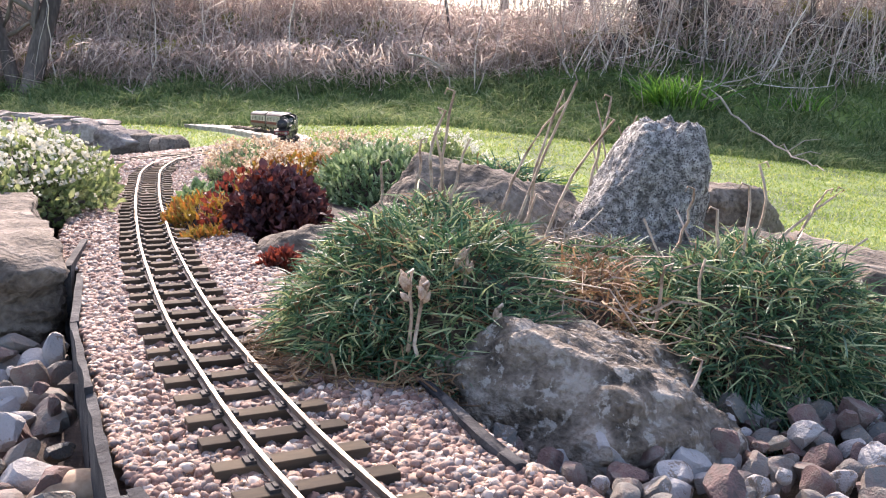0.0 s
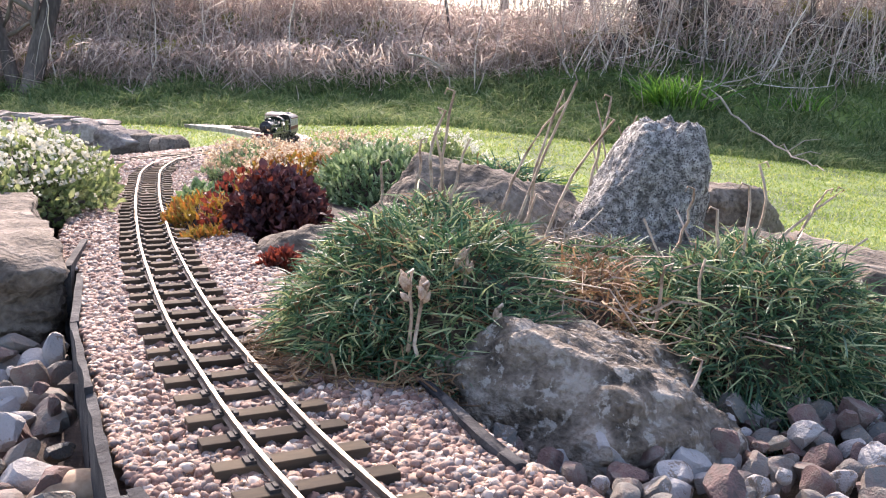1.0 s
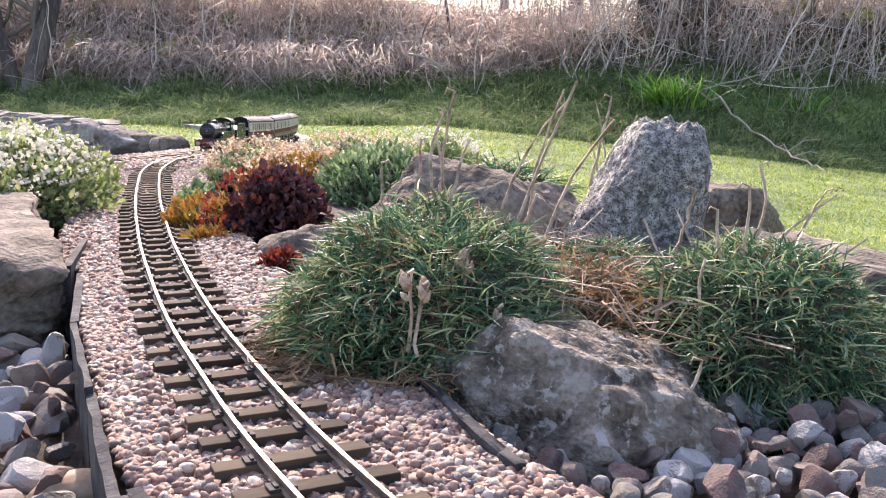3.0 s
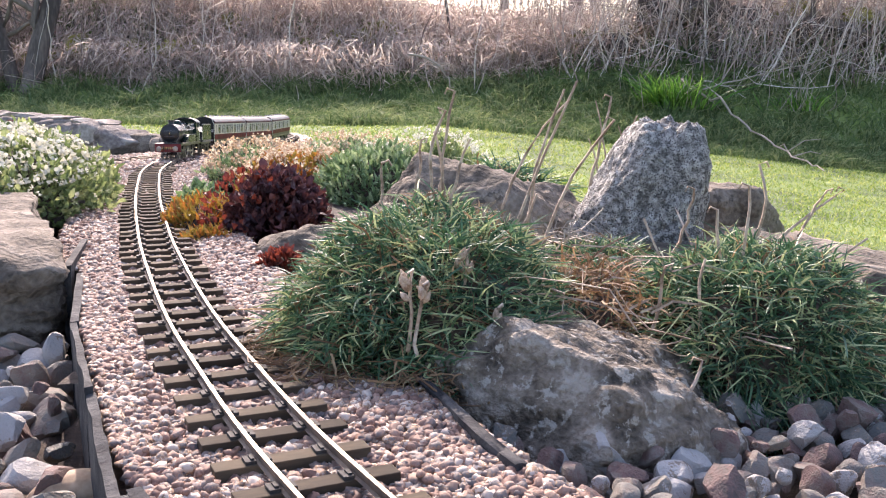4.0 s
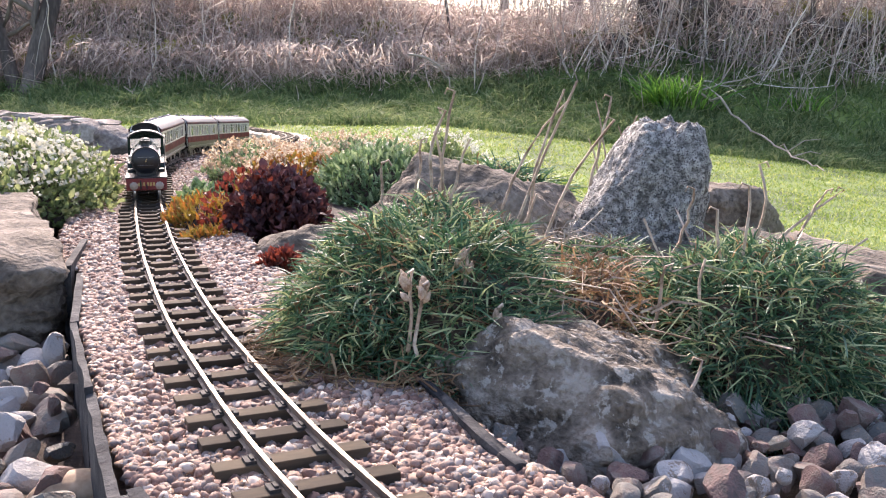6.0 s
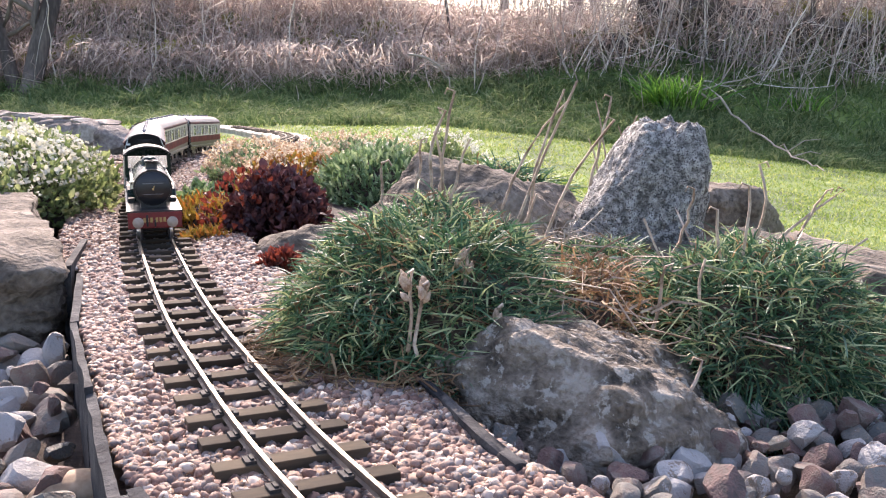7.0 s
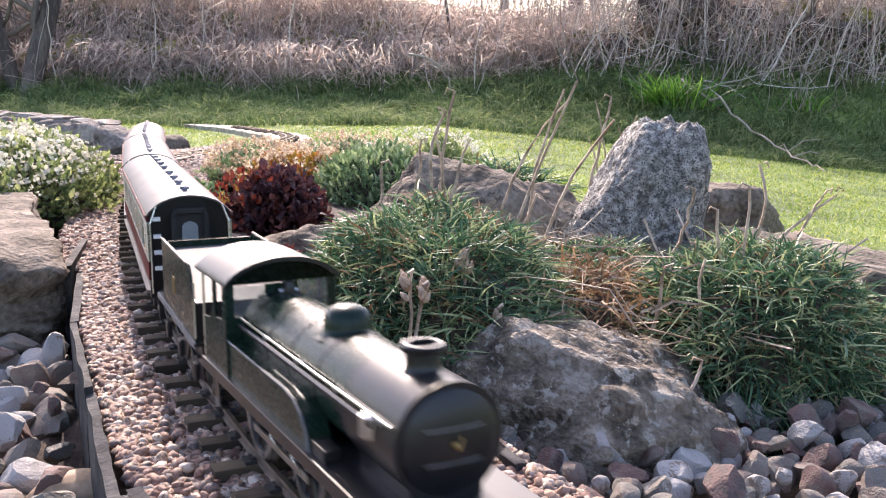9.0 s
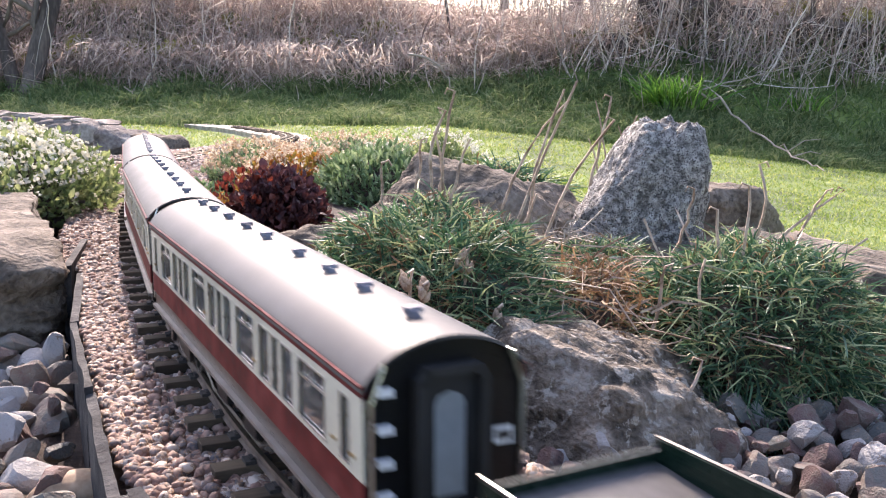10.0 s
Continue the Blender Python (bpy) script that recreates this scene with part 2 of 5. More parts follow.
def sticks(a, b, r, rng, bow=0.08, seg=4):
    """Many thin three-sided stems from points a to b, bowed at random."""
    n = len(a)
    d = b - a
    ln = np.linalg.norm(d, axis=1, keepdims=True)
    d1 = d / (ln + 1e-9)
    u = np.cross(d1, np.array([0.3, 0.9, 0.1]))
    u /= np.linalg.norm(u, axis=1, keepdims=True) + 1e-9
    w = np.cross(d1, u)
    off = rng.normal(size=(n, 3)) * bow * ln
    wig = rng.normal(size=(n, seg + 1, 3)) * (bow * 0.22) * ln[:, None]
    rows = []
    for k in range(seg + 1):
        t = k / seg
        c = a + d * t + off * (4 * t * (1 - t)) + wig[:, k] * min(1, 3 * t)
        rr = (r * (1 - 0.65 * t))[:, None]
        for q in range(3):
            ang = 2 * math.pi * q / 3
            rows.append(c + (u * math.cos(ang) + w * math.sin(ang)) * rr)
    per = 3 * (seg + 1)
    v = np.stack(rows, 1).reshape(-1, 3)
    base = np.arange(n)[:, None] * per
    f = []
    for k in range(seg):
        for q in range(3):
            f.append((base + np.array([3 * k + q, 3 * k + (q + 1) % 3, 3 * k + 3 + (q + 1) % 3, 3 * k + 3 + q])).tolist())
    return v.tolist(), [q for rows4 in zip(*f) for q in rows4]


def stone_bm(size, seed, cuts=9, detail=3, rough=0.08, flat_top=0.0, square=0.0, near=(0.6, 0.88), grain=0.0):
    """A weathered stone: a ball cut by random planes, then roughened. size: its half extents."""
    rng = random.Random(seed)
    bm = bmesh.new()
    bmesh.ops.create_icosphere(bm, subdivisions=detail, radius=1.0)
    planes = []
    for _ in range(cuts):
        n = Vector((rng.gauss(0, 1), rng.gauss(0, 1), rng.gauss(0, 0.8))).normalized()
        planes.append((n, rng.uniform(*near)))
    if flat_top:
        planes.append((Vector((rng.uniform(-0.06, 0.06), rng.uniform(-0.06, 0.06), 1)).normalized(), flat_top))
    o = Vector((seed * 3.7, seed * 1.3, seed * 2.1))
    for v in bm.verts:
        p = v.co.copy()
        if square:
            p /= (abs(p.x) ** square + abs(p.y) ** square + abs(p.z) ** square) ** (1 / square)
        for n, d in planes:
            k = p.dot(n) - d
            if k > 0:
                p -= n * k * 0.97
        p *= 1 + rough * noise.fractal(p * 1.6 + o, 1.0, 2.0, 5)
        if detail > 3:
            p += p.normalized() * (rough * 0.38 * noise.fractal(p * 6 + o, 0.8, 2.2, 4) - rough * 0.30 * abs(noise.noise(p * 3.1 + o)))
        if grain:
            p += p.normalized() * grain * (noise.noise(p * 15 + o) + 0.8 * noise.noise(p * 29 + o))
        v.co = Vector((p.x * size[0], p.y * size[1], p.z * size[2]))
    return bm


def rock(name, m, size, seed, material, label, category="rock", group="", cuts=9, detail=5, rough=0.10, flat_top=0.0, square=0.0, taper=0.0, grain=0.0):
    bm = stone_bm(size, seed, cuts, detail, rough, flat_top, square, grain=grain)
    if taper:
        for v in bm.verts:
            t = min(1.0, max(0.0, (v.co.z / size[2] + 0.9) / 1.8))
            v.co.x = size[0] * 0.9 - (size[0] * 0.9 - v.co.x) * (1 - taper * t)
    ob = part(name, bm, material, smooth=180)
    ob.matrix_world = m
    return tagged(ob, label, category, group)


# ---- the line of the railway: centre points from beside the camera to the far side ----
LINE = [(0.75, -0.55), (0.36, -0.21), (0.235, -0.07), (0.152, 0.05), (0.08, 0.165), (0.017, 0.28), (-0.039, 0.385), (-0.083, 0.472), (-0.127, 0.571),
        (-0.19, 0.722), (-0.277, 0.962), (-0.339, 1.148), (-0.424, 1.42), (-0.494, 1.665), (-0.55, 1.88), (-0.582, 2.10), (-0.598, 2.32),
        (-0.610, 2.55), (-0.610, 2.8), (-0.606, 3.15), (-0.600, 3.45), (-0.606, 3.8), (-0.64, 4.2), (-0.76, 4.7), (-0.95, 5.2), (-1.17, 5.8), (-1.55, 6.4), (-2.2, 7.1)]
# the far leg falls away from the crest of the line
FALL = ((2.1, 2.55, 3.3, 3.9, 4.7, 5.8, 6.4, 7.1), (0.0, -0.018, -0.047, -0.06, -0.08, -0.105, -0.11, -0.11))
SIDING = [(-0.83, 1.55), (-0.76, 1.8), (-0.701, 2.098), (-0.685, 2.222), (-0.672, 2.4), (-0.658, 2.62), (-0.645, 2.85), (-0.632, 3.05), (-0.62, 3.2)]


def smooth_line(pts, step=0.01):
    """Catmull-Rom through pts, resampled evenly: points and the length along it."""
    p = np.array([2 * np.array(pts[0]) - np.array(pts[1])] + [np.array(q) for q in pts] + [2 * np.array(pts[-1]) - np.array(pts[-2])])
    out = []
    for i in range(1, len(p) - 2):
        for k in range(24):
            t = k / 24
            a, b, c, d = p[i - 1], p[i], p[i + 1], p[i + 2]
            out.append(0.5 * (2 * b + (c - a) * t + (2 * a - 5 * b + 4 * c - d) * t * t + (3 * b - a - 3 * c + d) * t ** 3))
    out = np.array(out + [p[-2]])
    for _ in range(30):
        out[1:-1] = 0.25 * out[:-2] + 0.5 * out[1:-1] + 0.25 * out[2:]
    s = np.r_[0, np.cumsum(np.linalg.norm(np.diff(out, axis=0), axis=1))]
    g = np.arange(0, s[-1], step)
    return np.stack([np.interp(g, s, out[:, 0]), np.interp(g, s, out[:, 1])], 1), g


TRACK, TRACK_S = smooth_line(LINE)
SIDE_TRACK, SIDE_S = smooth_line(SIDING)


def on_line(s, line=TRACK, along=TRACK_S):
    """Place and forward direction (towards growing s) at length s."""
    p = Vector((np.interp(s, along, line[:, 0]), np.interp(s, along, line[:, 1]), 0))
    p.z = float(np.interp(p.y, *FALL))
    q = Vector((np.interp(s + 0.01, along, line[:, 0]), np.interp(s + 0.01, along, line[:, 1]), 0))
    o = Vector((np.interp(s - 0.01, along, line[:, 0]), np.interp(s - 0.01, along, line[:, 1]), 0))
    return p, (q - o).normalized()


def s_at_y(y):
    i = np.argmin(np.abs(TRACK[:, 1] - y))
    return float(TRACK_S[i])


def from_line(x, y):
    """Distance of a place from the railway's centre line."""
    return float(np.min(np.hypot(TRACK[:, 0] - x, TRACK[:, 1] - y)))


# ---- ground, bank, ballast, track ----
def ease(k):
    k = min(1.0, max(0.0, k))
    return k * k * (3 - 2 * k)


def ground_height(x, y):
    """A lawn that falls to one side, the raised rockery and railway bed, and the old field bank behind."""
    lawn = -0.13 - 0.105 * min(3.5, max(-0.05, x)) + 0.012 * noise.noise(Vector((x * 0.9, y * 0.9, 3.0)))
    edge = float(np.interp(y, (0.9, 1.3, 2.5, 3.5), (0.60, 0.44, 0.12, -0.25)))
    out = math.hypot(max(-1.2 - x, x - edge, 0.0), max(y - 3.3, -0.6 - y, 0.0))
    bed = ease(1.0 - out / 0.22)
    if 2.4 < y < 7 and x < 0.2 and bed < 1:
        bed = max(bed, ease(1.0 - (from_line(x, y) - 0.13) / 0.25))
    low = -0.085 if y < (0.96 if x < -0.2 else 0.62) else -0.04 + float(np.interp(y, *FALL))
    z = lawn + (low - lawn) * bed
    foot = 6.9 - 0.12 * max(0.0, x) + 0.5 * noise.noise(Vector((x * 0.35, 1.0, 7.0)))
    up = ease((y - foot) / 1.7)
    z += (0.20 - z) * up
    wall = ease((y - foot - 1.35) / 0.7)
    top = float(np.interp(x, (-5, -2, -0.6, 0.2, 1.4, 2.1, 5), (0.56, 0.54, 0.42, 0.26, 0.23, 0.40, 0.50))) + 0.10 * noise.noise(Vector((x * 0.8, 5.0, 2.0)))
    z += top * wall
    if up > 0.2:
        z += 0.05 * noise.fractal(Vector((x * 2.2, y * 2.2, 1.0)), 1.0, 2.0, 4)
    return z


def ground_sheet():
    xs = np.concatenate([np.array([-400, -120, -40, -15, -9]), np.linspace(-6, 6, 121), np.array([9, 15, 40, 120, 400])])
    ys = np.concatenate([np.array([-300, -60, -10, -3, -1]), np.linspace(-0.5, 4, 70), np.linspace(4.1, 11, 90), np.array([14, 20, 40, 120, 500, 1500])])
    v, f = [], []
    for y in ys:
        for x in xs:
            z = ground_height(float(x), float(y)) if abs(x) < 16 and -2 < y < 15 else (0.6 if y > 12 else -0.13 - 0.105 * min(3.5, max(-0.05, x)))
            v.append((x, y, z))
    w = len(xs)
    for j in range(len(ys) - 1):
        for i in range(w - 1):
            f.append((j * w + i, j * w + i + 1, (j + 1) * w + i + 1, (j + 1) * w + i))
    ob = solid("ground", v, f, M_LAWN, smooth=True)
    ob.data.materials.append(M_BANK)
    ob.data.materials.append(M_SOIL)
    for p in ob.data.polygons:
        c = p.center
        if c.y > 8.05 and c.y < 40:
            p.material_index = 1
        elif -1.3 < c.x < 0.62 and -0.7 < c.y < 3.5 and c.x < float(np.interp(c.y, (0.9, 1.3, 1.5, 2.5, 3.5), (0.62, 0.40, 0.20, -0.02, -0.38))):
            p.material_index = 2
    return tagged(ob, "mown lawn rising to a rough field bank", "ground", kind="structure")


ground_sheet()


def bed_mesh(line, half_l, half_r, z, name, s0, s1, along):
    v, f = [], []
    ss = np.arange(s0, s1, 0.03)
    for i, s in enumerate(ss):
        p, d = on_line(s, line, along)
        n = Vector((-d.y, d.x, 0))
        for k in range(6):
            o = -half_r + (half_l + half_r) * k / 5
            edge = 0.010 if k in (0, 5) else 0.0
            q = p + n * o
            v.append((q.x, q.y, p.z + z - edge + 0.0015 * noise.noise(Vector((q.x * 30, q.y * 30, 0)))))
        if i:
            for k in range(5):
                a = (i - 1) * 6 + k
                f.append((a, a + 1, a + 7, a + 6))
    return solid(name, v, f, M_GRIT, smooth=True)


ballast = tagged(bed_mesh(TRACK, 0.080, 0.095, -0.0145, "ballast", 0.3, s_at_y(4.0), TRACK_S), "pinkish fine gravel ballast bed of the garden railway", "ballast", kind="structure")
ballast_side = tagged(bed_mesh(SIDE_TRACK, 0.13, 0.12, -0.0165, "ballast", 0.0, 1.4, SIDE_S), "pinkish gravel under the siding", "ballast", kind="structure")

# coping of pale stone slabs that carries the far straight
def coping():
    bed = thing("trackbed", pose(0, 0, 0), "pale stone coping along the far straight", "coping", kind="structure")
    rng = random.Random(5)
    s = s_at_y(3.9)
    while s < s_at_y(6.9):
        ln = rng.uniform(0.22, 0.34)
        p, d = on_line(s + ln / 2)
        ob = part("slab", box(-0.085, 0.085, -ln / 2 + 0.004, ln / 2 - 0.004, -0.06, 0.0, 0.004), M_COPING, bed)
        ob.matrix_world = Matrix.Translation((p.x, p.y, p.z - 0.0128 + rng.uniform(-0.002, 0.002))) @ Euler((0, 0, math.atan2(-d.x, d.y))).to_matrix().to_4x4()
        s += ln


M_COPING = mat("pale_coping", [(0.22, 0.195, 0.155), (0.36, 0.325, 0.27), (0.48, 0.44, 0.38)], 0.8, 12, 150, 0.5, 0.002)
coping()


def rail_mesh(line, along, offset, s0, s1, name, parent, step=0.02):
    """A bullhead rail: head, web and foot."""
    prof = [(-0.0011, 0.0), (0.0011, 0.0), (0.0013, -0.0015), (0.0005, -0.0022), (0.0005, -0.0042), (0.0021, -0.005), (-0.0021, -0.005), (-0.0005, -0.0042), (-0.0005, -0.0022), (-0.0013, -0.0015)]
    v, f = [], []
    k = len(prof)
    for i, s in enumerate(np.arange(s0, s1, step)):
        p, d = on_line(s, line, along)
        n = Vector((-d.y, d.x, 0))
        for a, b in prof:
            q = p + n * (offset + a)
            v.append((q.x, q.y, p.z + b))
        if i:
            for j in range(k):
                f.append(((i - 1) * k + j, (i - 1) * k + (j + 1) % k, i * k + (j + 1) % k, i * k + j))
    ob = solid(name, v, f, M_STEEL, parent)
    ob.data.materials.append(M_RUST)
    for i, q in enumerate(ob.data.polygons):
        q.material_index = 0 if i % k == 0 else 1
    return ob


def sleeper_mesh():
    bm = box(-0.0375, 0.0375, -0.0058, 0.0058, -0.0145, -0.0052, 0.0006)
    me = bpy.data.meshes.new("sleeper")
    bm.to_mesh(me)
    bm.free()
    me.materials.append(M_SLEEPER)
    bm = bmesh.new()
    for o in (-0.0168, 0.0168):
        for sgn in (-1, 1):
            add_box(bm, o + sgn * 0.0012, o + sgn * 0.0062, -0.0042, 0.0042, -0.0052, -0.0036)
            add_box(bm, o + sgn * 0.0018, o + sgn * 0.0036, -0.0028, 0.0028, -0.0040, -0.0027)
    ch = bpy.data.meshes.new("rail_chair")
    bm.to_mesh(ch)
    bm.free()
    ch.materials.append(M_CHAIR)
    return me, ch


SLEEPER, CHAIRS = sleeper_mesh()


def lay_track(line, along, s0, s1, label, seed, every=0.0358):
    track = thing("railway_track", pose(0, 0, 0), label, "railway track", kind="structure")
    for o in (-0.0168, 0.0168):
        rail_mesh(line, along, o, s0, s1, "rail", track)
    rng = random.Random(seed)
    s = s0
    while s < s1:
        p, d = on_line(s, line, along)
        m = Matrix.Translation((p.x, p.y, p.z)) @ Euler((rng.gauss(0, 0.01), rng.gauss(0, 0.006), math.atan2(-d.x, d.y) + rng.gauss(0, 0.025))).to_matrix().to_4x4()
        m = m @ pose(rng.gauss(0, 0.0012), 0, 0)
        ob = new("sleeper", SLEEPER)
        ob.parent = track
        ob.matrix_world = m
        c = new("rail_chair", CHAIRS)
        c.parent = ob
        c.matrix_parent_inverse = Matrix()
        s += every * rng.uniform(0.93, 1.07)
    return track


lay_track(TRACK, TRACK_S, 0.3, s_at_y(5.9), "narrow model railway track, worn steel rails on brown sleepers in gravel", 3)
lay_track(SIDE_TRACK, SIDE_S, 0.05, float(SIDE_S[-1]) - 0.18, "model railway siding with brown sleepers in gravel", 4)


# ---- the train ----
M_GREEN = mat("dark_green_enamel", [(0.006, 0.017, 0.011), (0.010, 0.026, 0.017)], 0.27, 30, 300, 0.05, 0.0002, spec=0.26)
M_BLACK = mat("black_enamel", [(0.010, 0.010, 0.011), (0.020, 0.019, 0.020)], 0.32, 30, 300, 0.08, 0.0002, spec=0.45)
M_MATT = mat("matt_black", [(0.008, 0.008, 0.008), (0.02, 0.019, 0.018)], 0.7, 40, 300, 0.1, 0.0002)
M_RED = mat("red_enamel", [(0.12, 0.008, 0.010), (0.20, 0.015, 0.016)], 0.35, 40, 300, 0.05, 0.0002)
M_BUFFER = mat("dull_buffer_metal", [(0.26, 0.22, 0.175), (0.42, 0.37, 0.31)], 0.45, 60, 300, 0.1, 0.0002, metal=0.2)
M_BRASS = mat("brass", [(0.36, 0.25, 0.11), (0.50, 0.37, 0.18)], 0.4, 60, 300, 0.05, 0.0002, metal=1.0)
M_WIRE = mat("bright_steel", [(0.55, 0.55, 0.53), (0.72, 0.71, 0.69)], 0.3, 60, 300, 0.05, 0.0002, metal=1.0)
M_CRIMSON = mat("crimson_enamel", [(0.075, 0.010, 0.011), (0.13, 0.017, 0.017), (0.19, 0.04, 0.036)], 0.5, 60, 260, 0.1, 0.0002, spec=0.12)
M_CREAM = mat("cream_enamel", [(0.58, 0.54, 0.42), (0.70, 0.66, 0.53)], 0.35, 30, 300, 0.05, 0.0002)
M_ROOF = mat("silver_grey_roof", [(0.085, 0.081, 0.08), (0.125, 0.12, 0.118)], 0.46, 18, 240, 0.15, 0.0002, spec=0.17)
M_WHITE = mat("white_paint", [(0.62, 0.62, 0.60), (0.78, 0.78, 0.76)], 0.5, 60, 300, 0.05, 0.0002)
# grey lighter than the boiler, standing in for light reflected off the cab roof
M_CABROOF = mat("dark_grey_roof", [(0.05, 0.05, 0.047), (0.09, 0.088, 0.083)], 0.42, 30, 260, 0.1, 0.0002, spec=0.35)
M_PLATE = mat("worn_tin", [(0.14, 0.135, 0.13), (0.23, 0.22, 0.215)], 0.6, 30, 260, 0.15, 0.0003, spec=0.25)
# opaque pale blue-grey for the windows of the coach end doors
M_DOORPANE = mat("pale_door_pane", [(0.40, 0.44, 0.46), (0.52, 0.56, 0.58)], 0.35, 20, 200, 0.05, 0.0002)
M_GLASS = glass("carriage_glass", (0.55, 0.58, 0.58))
M_SEAT = mat("coach_interior", [(0.05, 0.035, 0.025), (0.11, 0.08, 0.055)], 0.8, 40, 300, 0.2, 0.0004)
TRAIN, WHEELS = [], []
MM = 0.000882


def b(x0, x1, y0, y1, z0, z1, bevel=0.0):
    return box(x0 * MM, x1 * MM, y0 * MM, y1 * MM, z0 * MM, z1 * MM, bevel * MM)


def ab(bm, x0, x1, y0, y1, z0, z1, bevel=0.0):
    return add_box(bm, x0 * MM, x1 * MM, y0 * MM, y1 * MM, z0 * MM, z1 * MM, bevel * MM)


def rod(pts, r, seg=6):
    return tube(bmesh.new(), [Vector(p) * MM for p in pts], r * MM, seg=seg)


def turned(profile, m, seg=20):
    return lathe(bmesh.new(), [(r * MM, h * MM) for r, h in profile], m, seg)


def at(x, y, z, rx=0, ry=0, rz=0):
    return pose(x * MM, y * MM, z * MM, rx, ry, rz)


def sheet(profile, y0, y1, thick):
    """A sheet bent to a profile of (x, z), drawn out along y."""
    bm = bmesh.new()
    rows = []
    n = len(profile)
    for y in (y0, y1):
        outer = [bm.verts.new(Vector((x, y, z)) * MM) for x, z in profile]
        inner = [bm.verts.new(Vector((x, y, z - thick)) * MM) for x, z in profile]
        rows.append((outer, inner))
    (a, c), (d, e) = rows
    for i in range(n - 1):
        bm.faces.new((a[i], a[i + 1], d[i + 1], d[i]))
        bm.faces.new((c[i], e[i], e[i + 1], c[i + 1]))
        bm.faces.new((a[i], c[i], c[i + 1], a[i + 1]))
        bm.faces.new((d[i], d[i + 1], e[i + 1], e[i]))
    bm.faces.new((a[0], d[0], e[0], c[0]))
    bm.faces.new((a[-1], c[-1], e[-1], d[-1]))
    bmesh.ops.recalc_face_normals(bm, faces=bm.faces)
    return bm


def plate(outline, x0, x1):
    """A flat plate cut to an outline of (y, z), between x0 and x1."""
    bm = bmesh.new()
    p = [bm.verts.new(Vector((x0, y, z)) * MM) for y, z in outline]
    q = [bm.verts.new(Vector((x1, y, z)) * MM) for y, z in outline]
    bm.faces.new(p)
    bm.faces.new(q[::-1])
    for i in range(len(p)):
        j = (i + 1) % len(p)
        bm.faces.new((p[i], q[i], q[j], p[j]))
    bmesh.ops.recalc_face_normals(bm, faces=bm.faces)
    return bm


def wheelset(parent, y, r, spokes=10, wide=1.0):
    """Two flanged wheels on an axle; it turns on its vehicle."""
    gx = 0.0165 / MM / wide
    ws = part("wheelset", tube(bmesh.new(), [(-gx * MM, 0, 0), (gx * MM, 0, 0)], 0.0016, seg=8), M_BLACK, parent)
    home = at(0, y, r)
    ws.matrix_basis = home
    for sgn in (-1, 1):
        bm = turned([(r * 0.80, -2), (r + 1.4, -2), (r + 1.4, -1.1), (r, -0.9), (r, 2.4), (r * 0.80, 2.4), (r * 0.80, -2)], at(sgn * gx, 0, 0, 0, 90 * sgn, 0), 24)
        part("tyre", bm, M_WIRE, ws, "bright steel tyre", 30)
        bm = turned([(0, 2.6), (r * 0.2, 2.6), (r * 0.2, -1)], at(sgn * gx, 0, 0, 0, 90 * sgn, 0), 12)
        for i in range(spokes):
            a = 2 * math.pi * i / spokes
            tube(bm, [Vector((sgn * gx, math.cos(a) * r * 0.15, math.sin(a) * r * 0.15)) * MM, Vector((sgn * gx, math.cos(a) * r * 0.84, math.sin(a) * r * 0.84)) * MM], r * 0.07 * MM, seg=4)
        part("spokes", bm, M_BLACK, ws)
    WHEELS.append((ws, home, r * MM))
    return ws


def buffers(parent, y, sgn, z=25, x=19.5, material=None):
    for k in (-1, 1):
        bm = turned([(3.2, 0), (3.0, 5), (2.0, 5.2), (2.0, 9), (6.4, 9.4), (6.3, 10.4), (3.5, 11.2), (0, 11.5)], at(k * x, y, z, -90 * sgn, 0, 0), 18)
        part("buffer", bm, material or M_BUFFER, parent, "pale dull metal buffer", 40)


